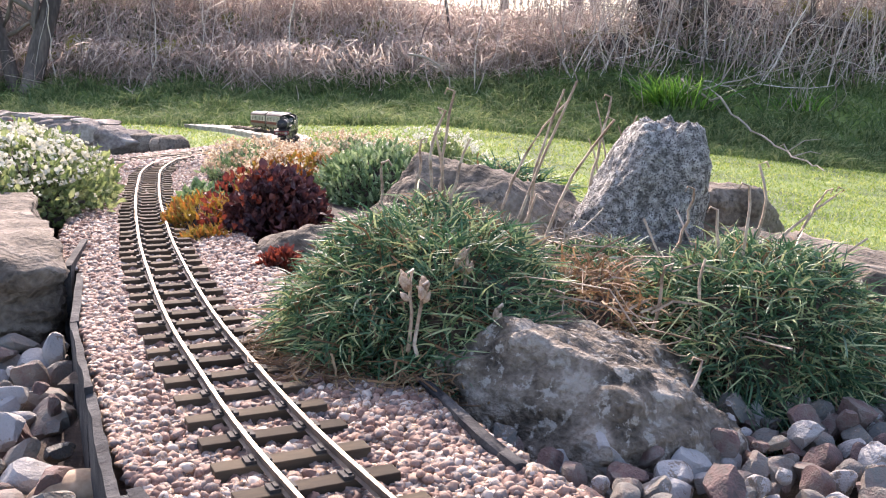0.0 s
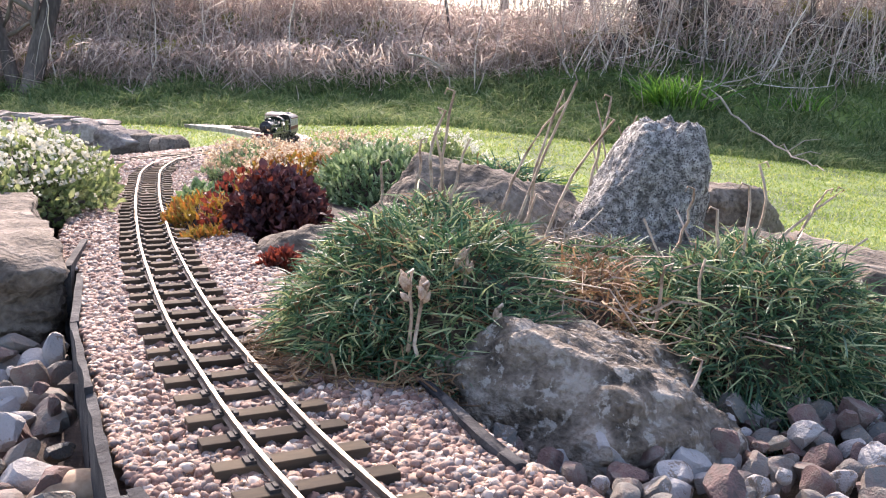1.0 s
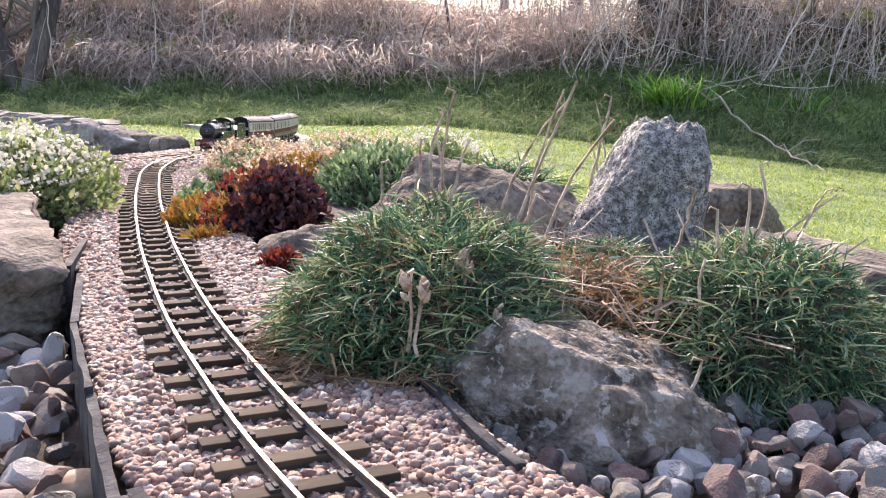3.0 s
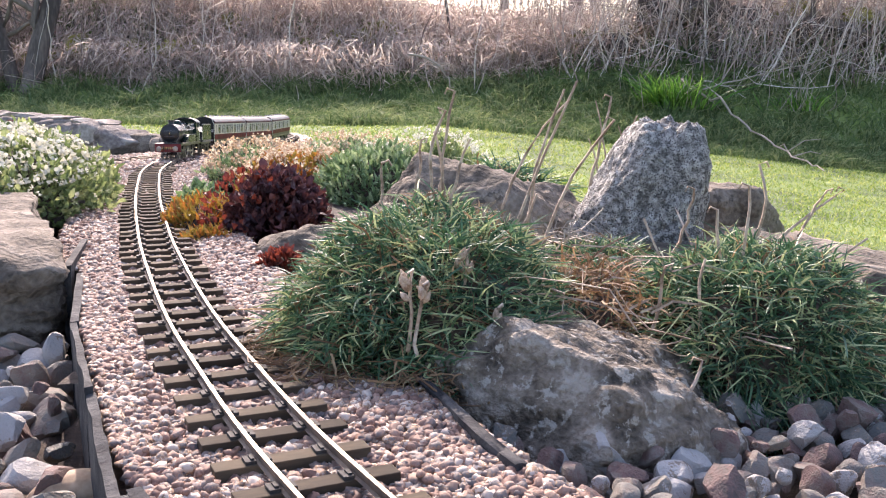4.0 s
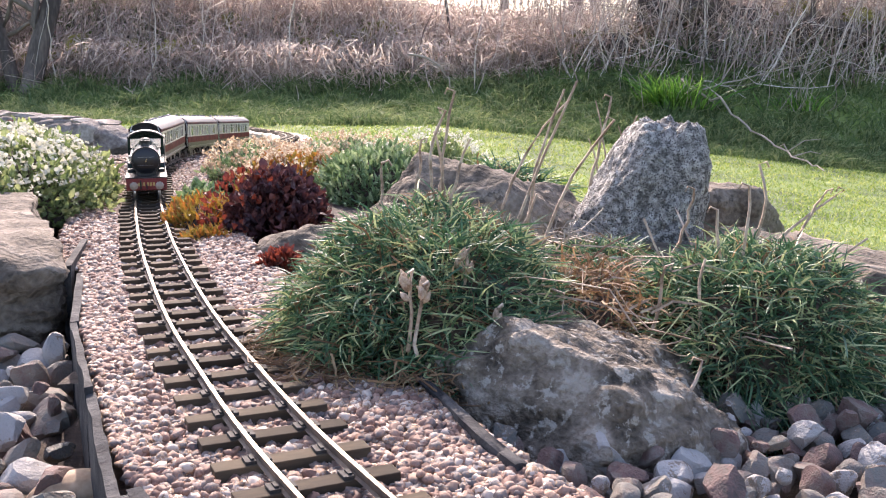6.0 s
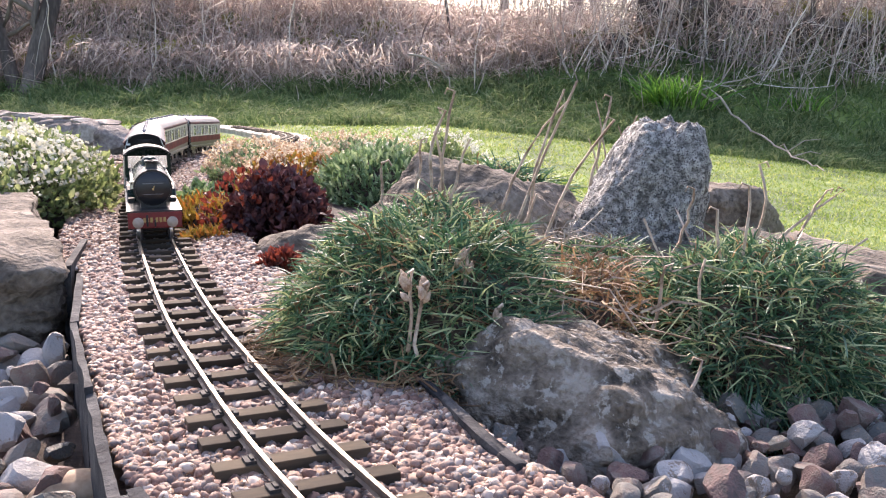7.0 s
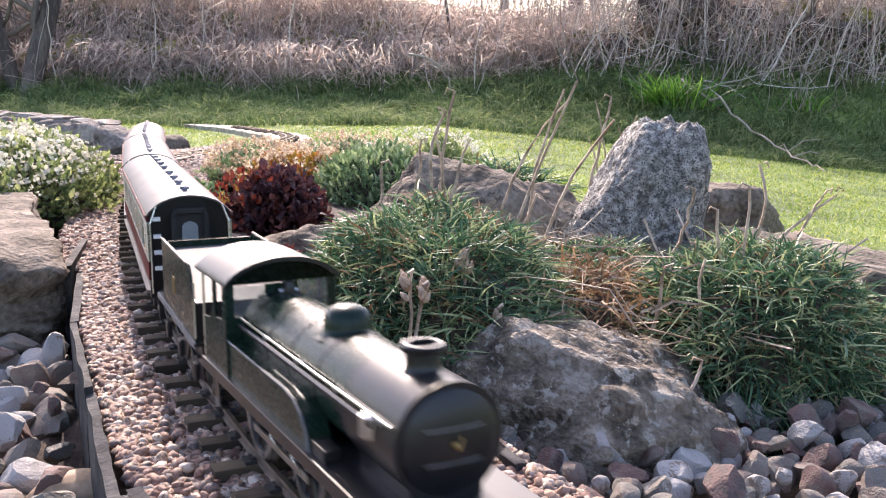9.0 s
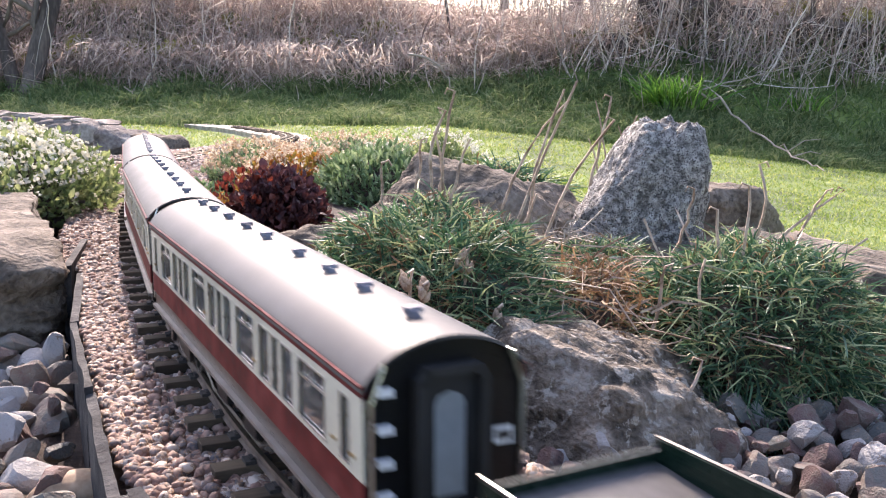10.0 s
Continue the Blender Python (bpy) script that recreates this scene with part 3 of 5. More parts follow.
def build_locomotive():
    loco = thing("steam_locomotive", pose(0, 0, 0), "dark green model steam locomotive with black smokebox and red buffer beam", "model train")
    part("buffer_beam", b(-31, 31, -3, 0, 17, 36, 0.6), M_RED, loco, "red front buffer beam")
    bm = bmesh.new()
    for x in (-11, -6.5, -2, 4, 8.5, 12):
        ab(bm, x - 1.5, x + 1.5, 0.0, 0.25, 24, 29.5)
    part("beam_lettering", bm, M_BRASS, loco, "small gilt characters")
    buffers(loco, 0, 1)
    part("coupling_hook", rod([(0, -2, 26), (0, 5, 26), (0, 7.5, 24), (0, 7, 20.5), (0, 4.5, 20)], 1.1), M_MATT, loco)
    part("vacuum_pipe", rod([(9, -1, 20), (9, 5, 20), (9, 6, 30), (9, 4, 33)], 1.3), M_MATT, loco)
    part("footplate", b(-32, 32, -268, 0.5, 36, 38, 0.4), M_BLACK, loco)
    for k in (-1, 1):
        part("valance", b(k * 31.2 - 0.5, k * 31.2 + 0.5, -266, -3, 31.5, 36), M_BLACK, loco)
        part("frame_plate", plate([(-4, 36), (-264, 36), (-264, 14), (-240, 12), (-110, 10), (-95, 20), (-20, 22), (-4, 18)], k * 13 - 0.6, k * 13 + 0.6), M_MATT, loco)
        part("guard_iron", rod([(k * 15, -5, 22), (k * 16, -6, 8), (k * 16.5, -4, 3)], 1.2, 4), M_MATT, loco)
    # smokebox, boiler, firebox along the engine's length
    z = 61
    part("smokebox", turned([(0, 0), (21.8, 0), (22.9, 0.8), (22.9, 50), (0, 50)], at(0, -78, z, -90, 0, 0), 40), M_BLACK, loco, "gloss black smokebox", 40)
    part("smokebox_door", turned([(20.6, 0), (20.4, 1.2), (16.5, 3.0), (9.5, 4.5), (0, 5.0)], at(0, -28.2, z, -90, 0, 0), 36), M_BLACK, loco, "domed black smokebox door", 50)
    for zz in (6.5, -6.5):
        part("door_strap", rod([(-15.5, -26, z + zz), (-8, -23.6, z + zz), (8, -23.6, z + zz), (15.5, -26, z + zz)], 0.4, 5), M_PLATE, loco, "thin worn strap")
    part("door_dart", turned([(1.4, 0), (1.4, 1.0), (0.7, 1.2), (0.7, 3.0), (0, 3.2)], at(0, -23.4, z, -90, 0, 0), 10), M_BRASS, loco, "brass door handle")
    part("door_lever", rod([(0, -20.6, z), (-1.5, -20.4, z + 4)], 0.5, 5), M_BRASS, loco)
    part("saddle", plate([(-30, 37.5), (-78, 37.5), (-78, 48), (-30, 48)], -15, 15), M_BLACK, loco)
    part("boiler", turned([(22.0, 0), (22.0, 142)], at(0, -220, z, -90, 0, 0), 40), M_GREEN, loco, "dark green boiler", 60)
    for y in (-80, -112, -146, -176, -206):
        part("boiler_band", turned([(22.35, -1), (22.35, 1)], at(0, y, z, -90, 0, 0), 40), M_BLACK, loco)
    part("firebox", plate([(-150, 38), (-219, 38), (-219, 60), (-150, 60)], -17, 17), M_BLACK, loco)
    part("chimney", turned([(11, 78.6), (9.5, 80.5), (7.4, 83.5), (6.9, 86), (6.9, 90), (8.6, 91), (8.8, 92.6), (8.2, 93.4), (5.6, 93.4), (5.4, 84)], at(0, -50, 0), 28), M_BLACK, loco, "black chimney with rolled lip", 40)
    part("dome", turned([(15, 78.5), (13, 79.6), (11.2, 81), (10.8, 84), (10.4, 88), (8.6, 91), (5, 92.6), (0, 93.2)], at(0, -126, 0), 28), M_GREEN, loco, "dark green steam dome", 60)
    part("safety_valve", turned([(7, 79), (6, 82.5), (3, 83), (3, 86), (2.2, 88.5), (0, 89)], at(0, -205, 0), 16), M_BLACK, loco, "small dark safety valve", 40)
    part("valve_lever", rod([(-5, -207, 84), (5, -207, 84)], 1.0, 6), M_WIRE, loco, "bright valve lever")
    for k in (-1, 1):
        part("handrail", rod([(k * 22.5, -32, 69), (k * 22.8, -110, 69), (k * 22.5, -216, 69)], 0.8, 6), M_WIRE, loco, "bright wire handrail")
        for y in (-40, -84, -130, -176):
            part("handrail_knob", turned([(0.8, 0), (0.8, 2.4), (1.2, 2.8), (1.2, 4), (0, 4.2)], at(k * 19.6, y, 68.2, 0, 90 * k, 0), 8), M_WIRE, loco)
        # one long splasher over the coupled wheels
        arc = [(-98, 38), (-101, 46), (-107, 52), (-116, 56), (-128, 57.5), (-217.4, 57.5), (-217.4, 38)]
        part("splasher", plate(arc, k * 19, k * 29.6), M_GREEN, loco, "long dark green wheel splasher")
        part("splasher_beading", rod([(k * 29.7, y, zz) for y, zz in arc[:-1]], 0.7, 5), M_PLATE, loco)
        part("side_box", b(min(k * 21, k * 29), max(k * 21, k * 29), -97, -82, 38, 44, 0.8), M_BLACK, loco)
    part("ejector_pipe", rod([(24, -46, 66), (24, -214, 66)], 1.5, 8), M_BLACK, loco)
    part("pump", turned([(4.2, 0), (4.2, 8), (2.5, 9), (0, 9)], at(22.5, -50, 60), 12), M_WIRE, loco, "bright cylindrical pump")
    # cab
    roof = [(31.5 * math.sin(a) / math.sin(1.1), 88 + 11.7 * (math.cos(a) - math.cos(1.1)) / (1 - math.cos(1.1))) for a in np.linspace(-1.1, 1.1, 19)]
    part("cab_roof", sheet(roof, -214, -276, 1.2), M_CABROOF, loco, "curved cab roof with its sheen in the grey", 50)
    part("roof_rib", sheet([(x, zz + 0.8) for x, zz in roof], -213.6, -215.4, 2.4), M_BLACK, loco)
    front = bmesh.new()
    ab(front, -30, -26, -219, -217.8, 38, 88)
    ab(front, 26, 30, -219, -217.8, 38, 88)
    ab(front, -26, 26, -219, -217.8, 38, 70)
    ab(front, -9, 9, -219, -217.8, 70, 86)
    ring = [(x * 0.95, zz - 1.4) for x, zz in roof]
    f = front.faces.new([front.verts.new(Vector((x, -217.8, zz)) * MM) for x, zz in ring])
    bmesh.ops.solidify(front, geom=[f], thickness=0.001)
    part("cab_front", front, M_GREEN, loco)
    for k in (-1, 1):
        part("spectacle_glass", b(min(k * 9, k * 26), max(k * 9, k * 26), -218.6, -218.1, 70, 86), M_GLASS, loco)
        part("cab_side", plate([(-218, 38), (-218, 88), (-224, 88), (-225, 68), (-238, 66), (-239, 88), (-243, 88), (-244, 72), (-250, 64), (-262, 62), (-262, 38)], k * 30 - 0.6, k * 30 + 0.6), M_GREEN, loco)
        part("cab_rail", b(k * 30 - 0.6, k * 30 + 0.6, -272, -218, 86.4, 89), M_GREEN, loco)
        part("cab_pillar", rod([(k * 30.4, -263, 40), (k * 30.4, -263, 88)], 0.7, 6), M_WIRE, loco)
        part("cab_step", b(min(k * 24, k * 32), max(k * 24, k * 32), -258, -240, 14, 15.4), M_BLACK, loco)
        part("step_hanger", b(k * 28 - 0.6, k * 28 + 0.6, -254, -244, 15, 36), M_BLACK, loco)
    part("cab_floor", b(-29, 29, -266, -219.2, 38.2, 40), M_MATT, loco)
    part("backhead", b(-17, 17, -226, -219.4, 40, 74, 2), M_MATT, loco)
    for y in (-32, -76):
        wheelset(loco, y, 11, 10)
    for y in (-125, -196):
        wheelset(loco, y, 22.5, 18)
    for k in (-1, 1):
        part("coupling_rod", b(k * 22 - 0.8, k * 22 + 0.8, -200, -121, 14, 17.5, 0.4), M_WIRE, loco)
    TRAIN.append((loco, 0.0, 54 * MM, 190 * MM))
    return loco


def build_tender():
    tender = thing("tender", pose(0, 0, 0), "dark green model tender with bare tin coal space", "model train")
    L = -138
    part("tender_frame", b(-29.5, 29.5, L, 0, 31, 33.5, 0.4), M_BLACK, tender)
    for k in (-1, 1):
        side = [(-1, 33.5), (-1, 55), (-5, 56), (-9, 62), (-13, 69), (-18, 72.5), (-24, 72.2), (-115, 72.2), (-115, 33.5)]
        part("tank_side", plate(side, k * 28 - 0.7, k * 28 + 0.7), M_GREEN, tender, "dark green tank side")
        part("flare", rod([(k * 28.4, -22, 72.0), (k * 28.6, -115, 72.0)], 0.9, 6), M_BLACK, tender)
        part("crest", b(k * 28.9 - 0.2, k * 28.9 + 0.2, -74, -66, 46, 56), M_BRASS, tender, "small gilt crest")
        part("side_frame", plate([(-4, 31), (L + 4, 31), (L + 4, 15), (-126, 10), (-114, 20), (-96, 20), (-88, 9), (-58, 9), (-50, 20), (-32, 20), (-24, 9), (-10, 10), (-4, 16)], k * 24 - 0.7, k * 24 + 0.7), M_BLACK, tender)
        for y in (-20, -72, -120):
            part("axlebox", b(min(k * 24.6, k * 27.5), max(k * 24.6, k * 27.5), y - 4, y + 4, 8, 18, 0.8), M_BLACK, tender)
            part("leaf_spring", rod([(k * 26, y - 11, 24), (k * 26, y, 20), (k * 26, y + 11, 24)], 1.2, 5), M_BLACK, tender)
        part("tender_handrail", rod([(k * 28.6, -0.4, 36), (k * 28.6, -0.4, 66)], 0.6, 6), M_WIRE, tender)
        part("rear_handrail", rod([(k * 26.5, -115, 40), (k * 26.5, -119, 42), (k * 26.5, -119, 64), (k * 26.5, -115, 66)], 0.7, 6), M_WIRE, tender, "bright bent handrail")
        part("footplate_edge", b(k * 29.2 - 0.6, k * 29.2 + 0.6, L, 0, 30.4, 33.6), M_PLATE, tender, "worn bright footplate edge")
    part("tank_rear", b(-27.3, 27.3, -115, -113.6, 33.5, 70), M_GREEN, tender)
    part("tank_front", b(-27.3, 27.3, -3, -1.6, 33.5, 54.6), M_BLACK, tender)
    bm = bmesh.new()
    vs = [bm.verts.new(Vector(q) * MM) for q in ((-27.2, -3, 54.6), (27.2, -3, 54.6), (27.2, -60, 61), (-27.2, -60, 61), (27.2, -113.4, 66), (-27.2, -113.4, 66))]
    bm.faces.new((vs[0], vs[1], vs[2], vs[3]))
    bm.faces.new((vs[3], vs[2], vs[4], vs[5]))
    bmesh.ops.solidify(bm, geom=bm.faces[:], thickness=0.001)
    part("coal_plate", bm, M_PLATE, tender, "bare worn tin coal plate")
    buffers(tender, L, -1, material=M_BLACK)
    part("rear_beam", b(-29, 29, L - 1.5, L, 15, 31), M_BLACK, tender)
    part("drawbar", b(-3, 3, 0, 22, 20, 22), M_MATT, tender)
    part("rear_coupling", b(-1.5, 1.5, L - 40, L, 21, 23), M_MATT, tender)
    for y in (-20, -72, -120):
        wheelset(tender, y, 12, 12)
    TRAIN.append((tender, 0.2572, 20 * MM, 120 * MM))
    return tender


COACH = 386.0


def coach_windows():
    """Openings along a side: (start, end) from the front end, alternating doors, saloon lights and narrow lights."""
    row = [(0, 13), (9, 15), (31, 7), (15, 4), (10, 4), (15, 9), (31, 9), (15, 4), (10, 4), (15, 9), (31, 9), (15, 4), (10, 4), (15, 7), (31, 15), (9, 13)]
    k = COACH / sum(w + g for w, g in row)
    out, y = [], 0.0
    for w, g in row:
        if w:
            out.append((y, y + w * k))
        y += (w + g) * k
    return out


def build_coach():
    coach = thing("passenger_coach", pose(0, 0, 0), "crimson and cream model passenger coach with silver grey roof", "model train", "coaches of the train")
    L = COACH
    win = coach_windows()
    zw0, zw1 = 47.6, 70.4
    for k in (-1, 1):
        part("lower_panel", b(k * 27.8 - 0.8, k * 27.8 + 0.8, -L + 1, -1, 33, 45.8, 0.3), M_CRIMSON, coach, "crimson lower side")
        part("cantrail", b(k * 27.8 - 0.9, k * 27.8 + 0.9, -L + 1, -1, 73.2, 77.6), M_CRIMSON, coach, "crimson strip under the roof")
        bm = bmesh.new()
        ab(bm, k * 27.8 - 0.8, k * 27.8 + 0.8, -L + 1, -1, zw1, 73.2)
        ab(bm, k * 27.8 - 0.8, k * 27.8 + 0.8, -L + 1, -1, 45.8, zw0)
        edge = 1.0
        for a, e in win + [(L - 1, L - 1)]:
            if a > edge:
                ab(bm, k * 27.8 - 0.8, k * 27.8 + 0.8, -a, -edge, zw0, zw1)
            edge = e
        part("upper_panel", bm, M_CREAM, coach, "cream window band")
        for a, e in win:
            w = part("window", b(k * 27.5 - 0.2, k * 27.5 + 0.2, -e, -a, zw0, zw1), M_GLASS, coach, "dark carriage window")
            fr = bmesh.new()
            for q in (a, e - 0.8):
                ab(fr, k * 28.5 - 0.25, k * 28.5 + 0.25, -q - 0.8, -q, zw0, zw1)
            for q in (zw0, zw1 - 0.8):
                ab(fr, k * 28.5 - 0.25, k * 28.5 + 0.25, -e, -a, q, q + 0.8)
            if e - a > 20:
                ab(fr, k * 28.3 - 0.25, k * 28.3 + 0.25, -e, -a, 63.6, 64.6)
                ab(fr, k * 28.3 - 0.25, k * 28.3 + 0.25, -(a + e) / 2 - 0.4, -(a + e) / 2 + 0.4, 64, zw1)
            part("window_frame", fr, M_WIRE, w, "thin bright frame")
        part("solebar", b(k * 26.6 - 1.0, k * 26.6 + 1.0, -L + 2, -2, 20, 33), M_BLACK, coach)
        part("footboard", b(min(k * 25, k * 30.2), max(k * 25, k * 30.2), -L + 5, -5, 23.4, 25.2), M_FOOT, coach, "worn dark grey footboard")
        for y in (8, 26, 127, 224, 320, 370):
            part("door_handle", b(k * 29.0 - 0.5, k * 29.0 + 0.5, -y - 3, -y, 52, 53), M_BRASS, coach)
        for y in (-150, -205):
            part("battery_box", b(min(k * 14, k * 24), max(k * 14, k * 24), y - 22, y, 8, 18, 0.8), M_BLACK, coach)
        part("truss", rod([(k * 23, -115, 20), (k * 23, -145, 8), (k * 23, -235, 8), (k * 23, -270, 20)], 1.1, 4), M_BLACK, coach)
        for c in (-62, -324):
            part("bogie_side", plate([(c + 36, 15), (c + 26, 18), (c - 26, 18), (c - 36, 15), (c - 32, 9), (c - 22, 10), (c - 12, 6), (c + 12, 6), (c + 22, 10), (c + 32, 9)], k * 20.5 - 1.3, k * 20.5 + 1.3), M_BLACK, coach)
            for y in (-26, 26):
                part("axlebox", b(min(k * 21.8, k * 24.4), max(k * 21.8, k * 24.4), c + y - 3.5, c + y + 3.5, 7, 15, 0.6), M_BLACK, coach)
    part("floor", b(-26.8, 26.8, -L + 1, -1, 25.4, 27), M_MATT, coach)
    part("seats", b(-23, 23, -L + 30, -30, 27, 48, 2), M_SEAT, coach, "dark seating")
    arc = [(29.4 * math.sin(a) / math.sin(1.2), 76.6 + 14.2 * (math.cos(a) - math.cos(1.2)) / (1 - math.cos(1.2))) for a in np.linspace(-1.2, 1.2, 27)]
    part("roof", sheet(arc, -L - 0.5, 0.5, 1.2), M_ROOF, coach, "silver grey curved roof", 60)
    for k in (-1, 1):
        part("gutter", rod([(k * 29.2, 0, 77.4), (k * 29.2, -L, 77.4)], 0.7, 5), M_CRIMSON, coach, "dark red gutter")
    # rows of small ventilators on the ridge
    for y in (27, 73, 113, 155, 209, 248, 288, 326, 357):
        bm = bmesh.new()
        ab(bm, -1.7, 1.7, -y - 3.4, -y + 3.4, 90.0, 93.2, 0.5)
        ab(bm, -3.2, 3.2, -y - 1.8, -y + 1.8, 92.0, 94.4, 0.6)
        part("roof_ventilator", bm, M_VENT, coach, "small slate grey ventilator")
    # ends with gangway, steps and pipes
    for y, sgn in ((0, 1), (-L, -1)):
        end = [(x, zz - 1.3) for x, zz in arc]
        bm = bmesh.new()
        ring = [bm.verts.new(Vector((x * 0.97, y - sgn * 1.0, zz)) * MM) for x, zz in end] + [bm.verts.new(Vector((27.5, y - sgn * 1.0, 20)) * MM), bm.verts.new(Vector((-27.5, y - sgn * 1.0, 20)) * MM)]
        f = bm.faces.new(ring)
        bmesh.ops.solidify(bm, geom=[f], thickness=0.0012)
        wall = part("end_wall", bm, M_BLACK, coach, "black coach end")
        gang = [(-12.5, 22), (-12.5, 78), (-9.5, 82), (9.5, 82), (12.5, 78), (12.5, 22)]
        bm = bmesh.new()
        for (xa, za), (xb, zb) in zip(gang, gang[1:]):
            d = Vector((xb - xa, 0, zb - za))
            n = Vector((d.z, 0, -d.x)).normalized() * 3.0
            p = [Vector((xa, y, za)), Vector((xb, y, zb)), Vector((xb, y, zb)) + n, Vector((xa, y, za)) + n]
            q = [bm.verts.new(c * MM) for c in p] + [bm.verts.new((c + Vector((0, sgn * 5.5, 0))) * MM) for c in p]
            for idx in ((0, 1, 2, 3), (7, 6, 5, 4), (0, 4, 5, 1), (1, 5, 6, 2), (2, 6, 7, 3), (3, 7, 4, 0)):
                bm.faces.new([q[i] for i in idx])
        bmesh.ops.recalc_face_normals(bm, faces=bm.faces)
        part("gangway", bm, M_MATT, coach, "matt black gangway frame")
        door = part("end_door", b(-9.6, 9.6, min(y, y + sgn * 1.4), max(y, y + sgn * 1.4), 24, 78), M_MATT, coach)
        bm = bmesh.new()
        ring = [(-5.4, 38), (5.4, 38), (5.4, 69), (4, 71.6), (0, 73), (-4, 71.6), (-5.4, 69)]
        f = bm.faces.new([bm.verts.new(Vector((x, y + sgn * 1.6, zz)) * MM) for x, zz in ring])
        bmesh.ops.solidify(bm, geom=[f], thickness=0.0003)
        part("door_window", bm, M_DOORPANE, door, "pale arched door window")
        for zz in (40, 51, 62, 74):
            part("end_step", b(19.5, 24.5, min(y, y + sgn * 2.6), max(y, y + sgn * 2.6), zz, zz + 2.6), M_WHITE, coach, "small white step plate")
        part("end_pipe", rod([(-26.4, y + sgn * 1.2, 24), (-26.4, y + sgn * 1.2, 72), (-22, y + sgn * 1.2, 84)], 0.7, 5), M_WIRE, coach, "thin bright pipe")
        part("end_pipe", rod([(26.4, y + sgn * 1.2, 24), (26.4, y + sgn * 1.2, 72), (22, y + sgn * 1.2, 84)], 0.7, 5), M_WIRE, coach, "thin bright pipe")
        part("maker_plate", b(-23.5, -16.5, min(y, y + sgn * 0.5), max(y, y + sgn * 0.5), 52, 58), M_WHITE, coach, "small white plate with unreadable print")
        part("plate_print", b(-22.5, -17.5, min(y + sgn * 0.45, y + sgn * 0.7), max(y + sgn * 0.45, y + sgn * 0.7), 53.5, 56.5), M_BLACK, coach)
        part("brake_hose", rod([(16, y, 30), (16, y + sgn * 5, 31), (15, y + sgn * 6, 38), (17.5, y + sgn * 6, 40), (19, y + sgn * 5, 37)], 1.0, 6), M_PLATE, coach, "pale bent brake hose")
        buffers(coach, y, sgn, 22, 18.5, M_BLACK)
        part("drawhook", rod([(0, y, 22), (0, y + sgn * 9, 22)], 1.3, 5), M_MATT, coach)
    for c in (-62, -324):
        for y in (-26, 26):
            wheelset(coach, c + y, 9.5, 8)
    return coach


M_FOOT = mat("worn_footboard", [(0.10, 0.09, 0.08), (0.22, 0.20, 0.18)], 0.35, 40, 300, 0.1, 0.0002, spec=0.6)
M_VENT = mat("ventilator_grey", [(0.11, 0.115, 0.15), (0.18, 0.19, 0.24)], 0.5, 60, 300, 0.1, 0.0002)
build_locomotive()
MM = 0.001
build_tender()
first_coach = build_coach()
axles = [(w, h, r) for w, h, r in WHEELS if w.parent == first_coach]
back = 0.4367
for i in range(3):
    c = first_coach
    if i:
        c = copy_thing(first_coach, pose(0, 0, 0))
        mine = [w for w in c.children if w.name.startswith("wheelset")]
        WHEELS += [(w, w.matrix_basis.copy(), r) for w, (_, _, r) in zip(mine, axles)]
    TRAIN.append((c, back, 62 * MM, 324 * MM))
    back += COACH * MM + 0.018


# ---- rockery: stones ----
def stone_row():
    """Rough courses of field stones, with flat stones on top, before the far straight."""
    rng = random.Random(21)
    for i in range(12):
        f = i / 11
        x, y = -1.05 - 1.25 * f, 3.25 + 1.2 * f
        top = 0.030 + 0.020 * f
        s = rng.uniform(0.085, 0.12)
        rock("boulder", pose(x + rng.uniform(-.03, .03), y + rng.uniform(-.05, .03), top - 0.072, rng.gauss(0, 5), rng.gauss(0, 5), rng.uniform(-20, 20)), (s, s * rng.uniform(.6, .8), rng.uniform(0.055, 0.07)),
             40 + i, M_FIELD, "angular brown field stone of the low far wall", group="stones of the low wall", cuts=6, detail=4, square=4.0, rough=0.14)
        if i:
            rock("cap_stone", pose(x + 0.04, y + 0.02, top - 0.012, 0, rng.gauss(0, 2), -43 + rng.gauss(0, 6)), (rng.uniform(0.06, 0.09), 0.05, 0.012), 240 + i, M_FIELD, "thin flat stone on top of the low wall", "stone", group="cap stones of the low wall", cuts=6, detail=4, square=3.5, rough=0.12)
        if i < 6:
            rock("boulder", pose(x + 0.20, y - 0.12, -0.055 + rng.uniform(0, 0.012), rng.gauss(0, 8), rng.gauss(0, 8), rng.uniform(0, 360)), (s * 0.95, s * 0.6, 0.042), 140 + i, M_ROCK, "flat buff stone lying before the low wall", group="stones of the low wall", cuts=6, detail=4, square=3.0)


stone_row()
rock("boulder", pose(-0.200, 0.505, -0.052, 0, -8, 25), (0.023, 0.016, 0.014), 31, M_TAN, "smooth tan-coloured cobble among dark stones", cuts=2, detail=4, rough=0.04)
rock("slab_rock", pose(-0.542, 0.975, -0.028, 3, 0, 19), (0.165, 0.19, 0.060), 3, M_ROCK, "large flat-topped buff sandstone block", cuts=2, detail=6, rough=0.10, square=7.0, grain=0.012)
rock("boulder", pose(0.058, 0.580, -0.040, 2, 13, -4), (0.110, 0.088, 0.070), 11, M_LICHEN, "long grey lichen-stained boulder under the grass tuft", cuts=3, detail=6, flat_top=0.9, square=2.7, rough=0.13, grain=0.010)
rock("standing_stone", pose(0.199, 1.06, 0.034, 0, 4, 0), (0.078, 0.058, 0.094), 8, M_GRANITE, "upright rough speckled granite stone", cuts=0, detail=6, rough=0.12, square=3.4, taper=0.44, grain=0.015)
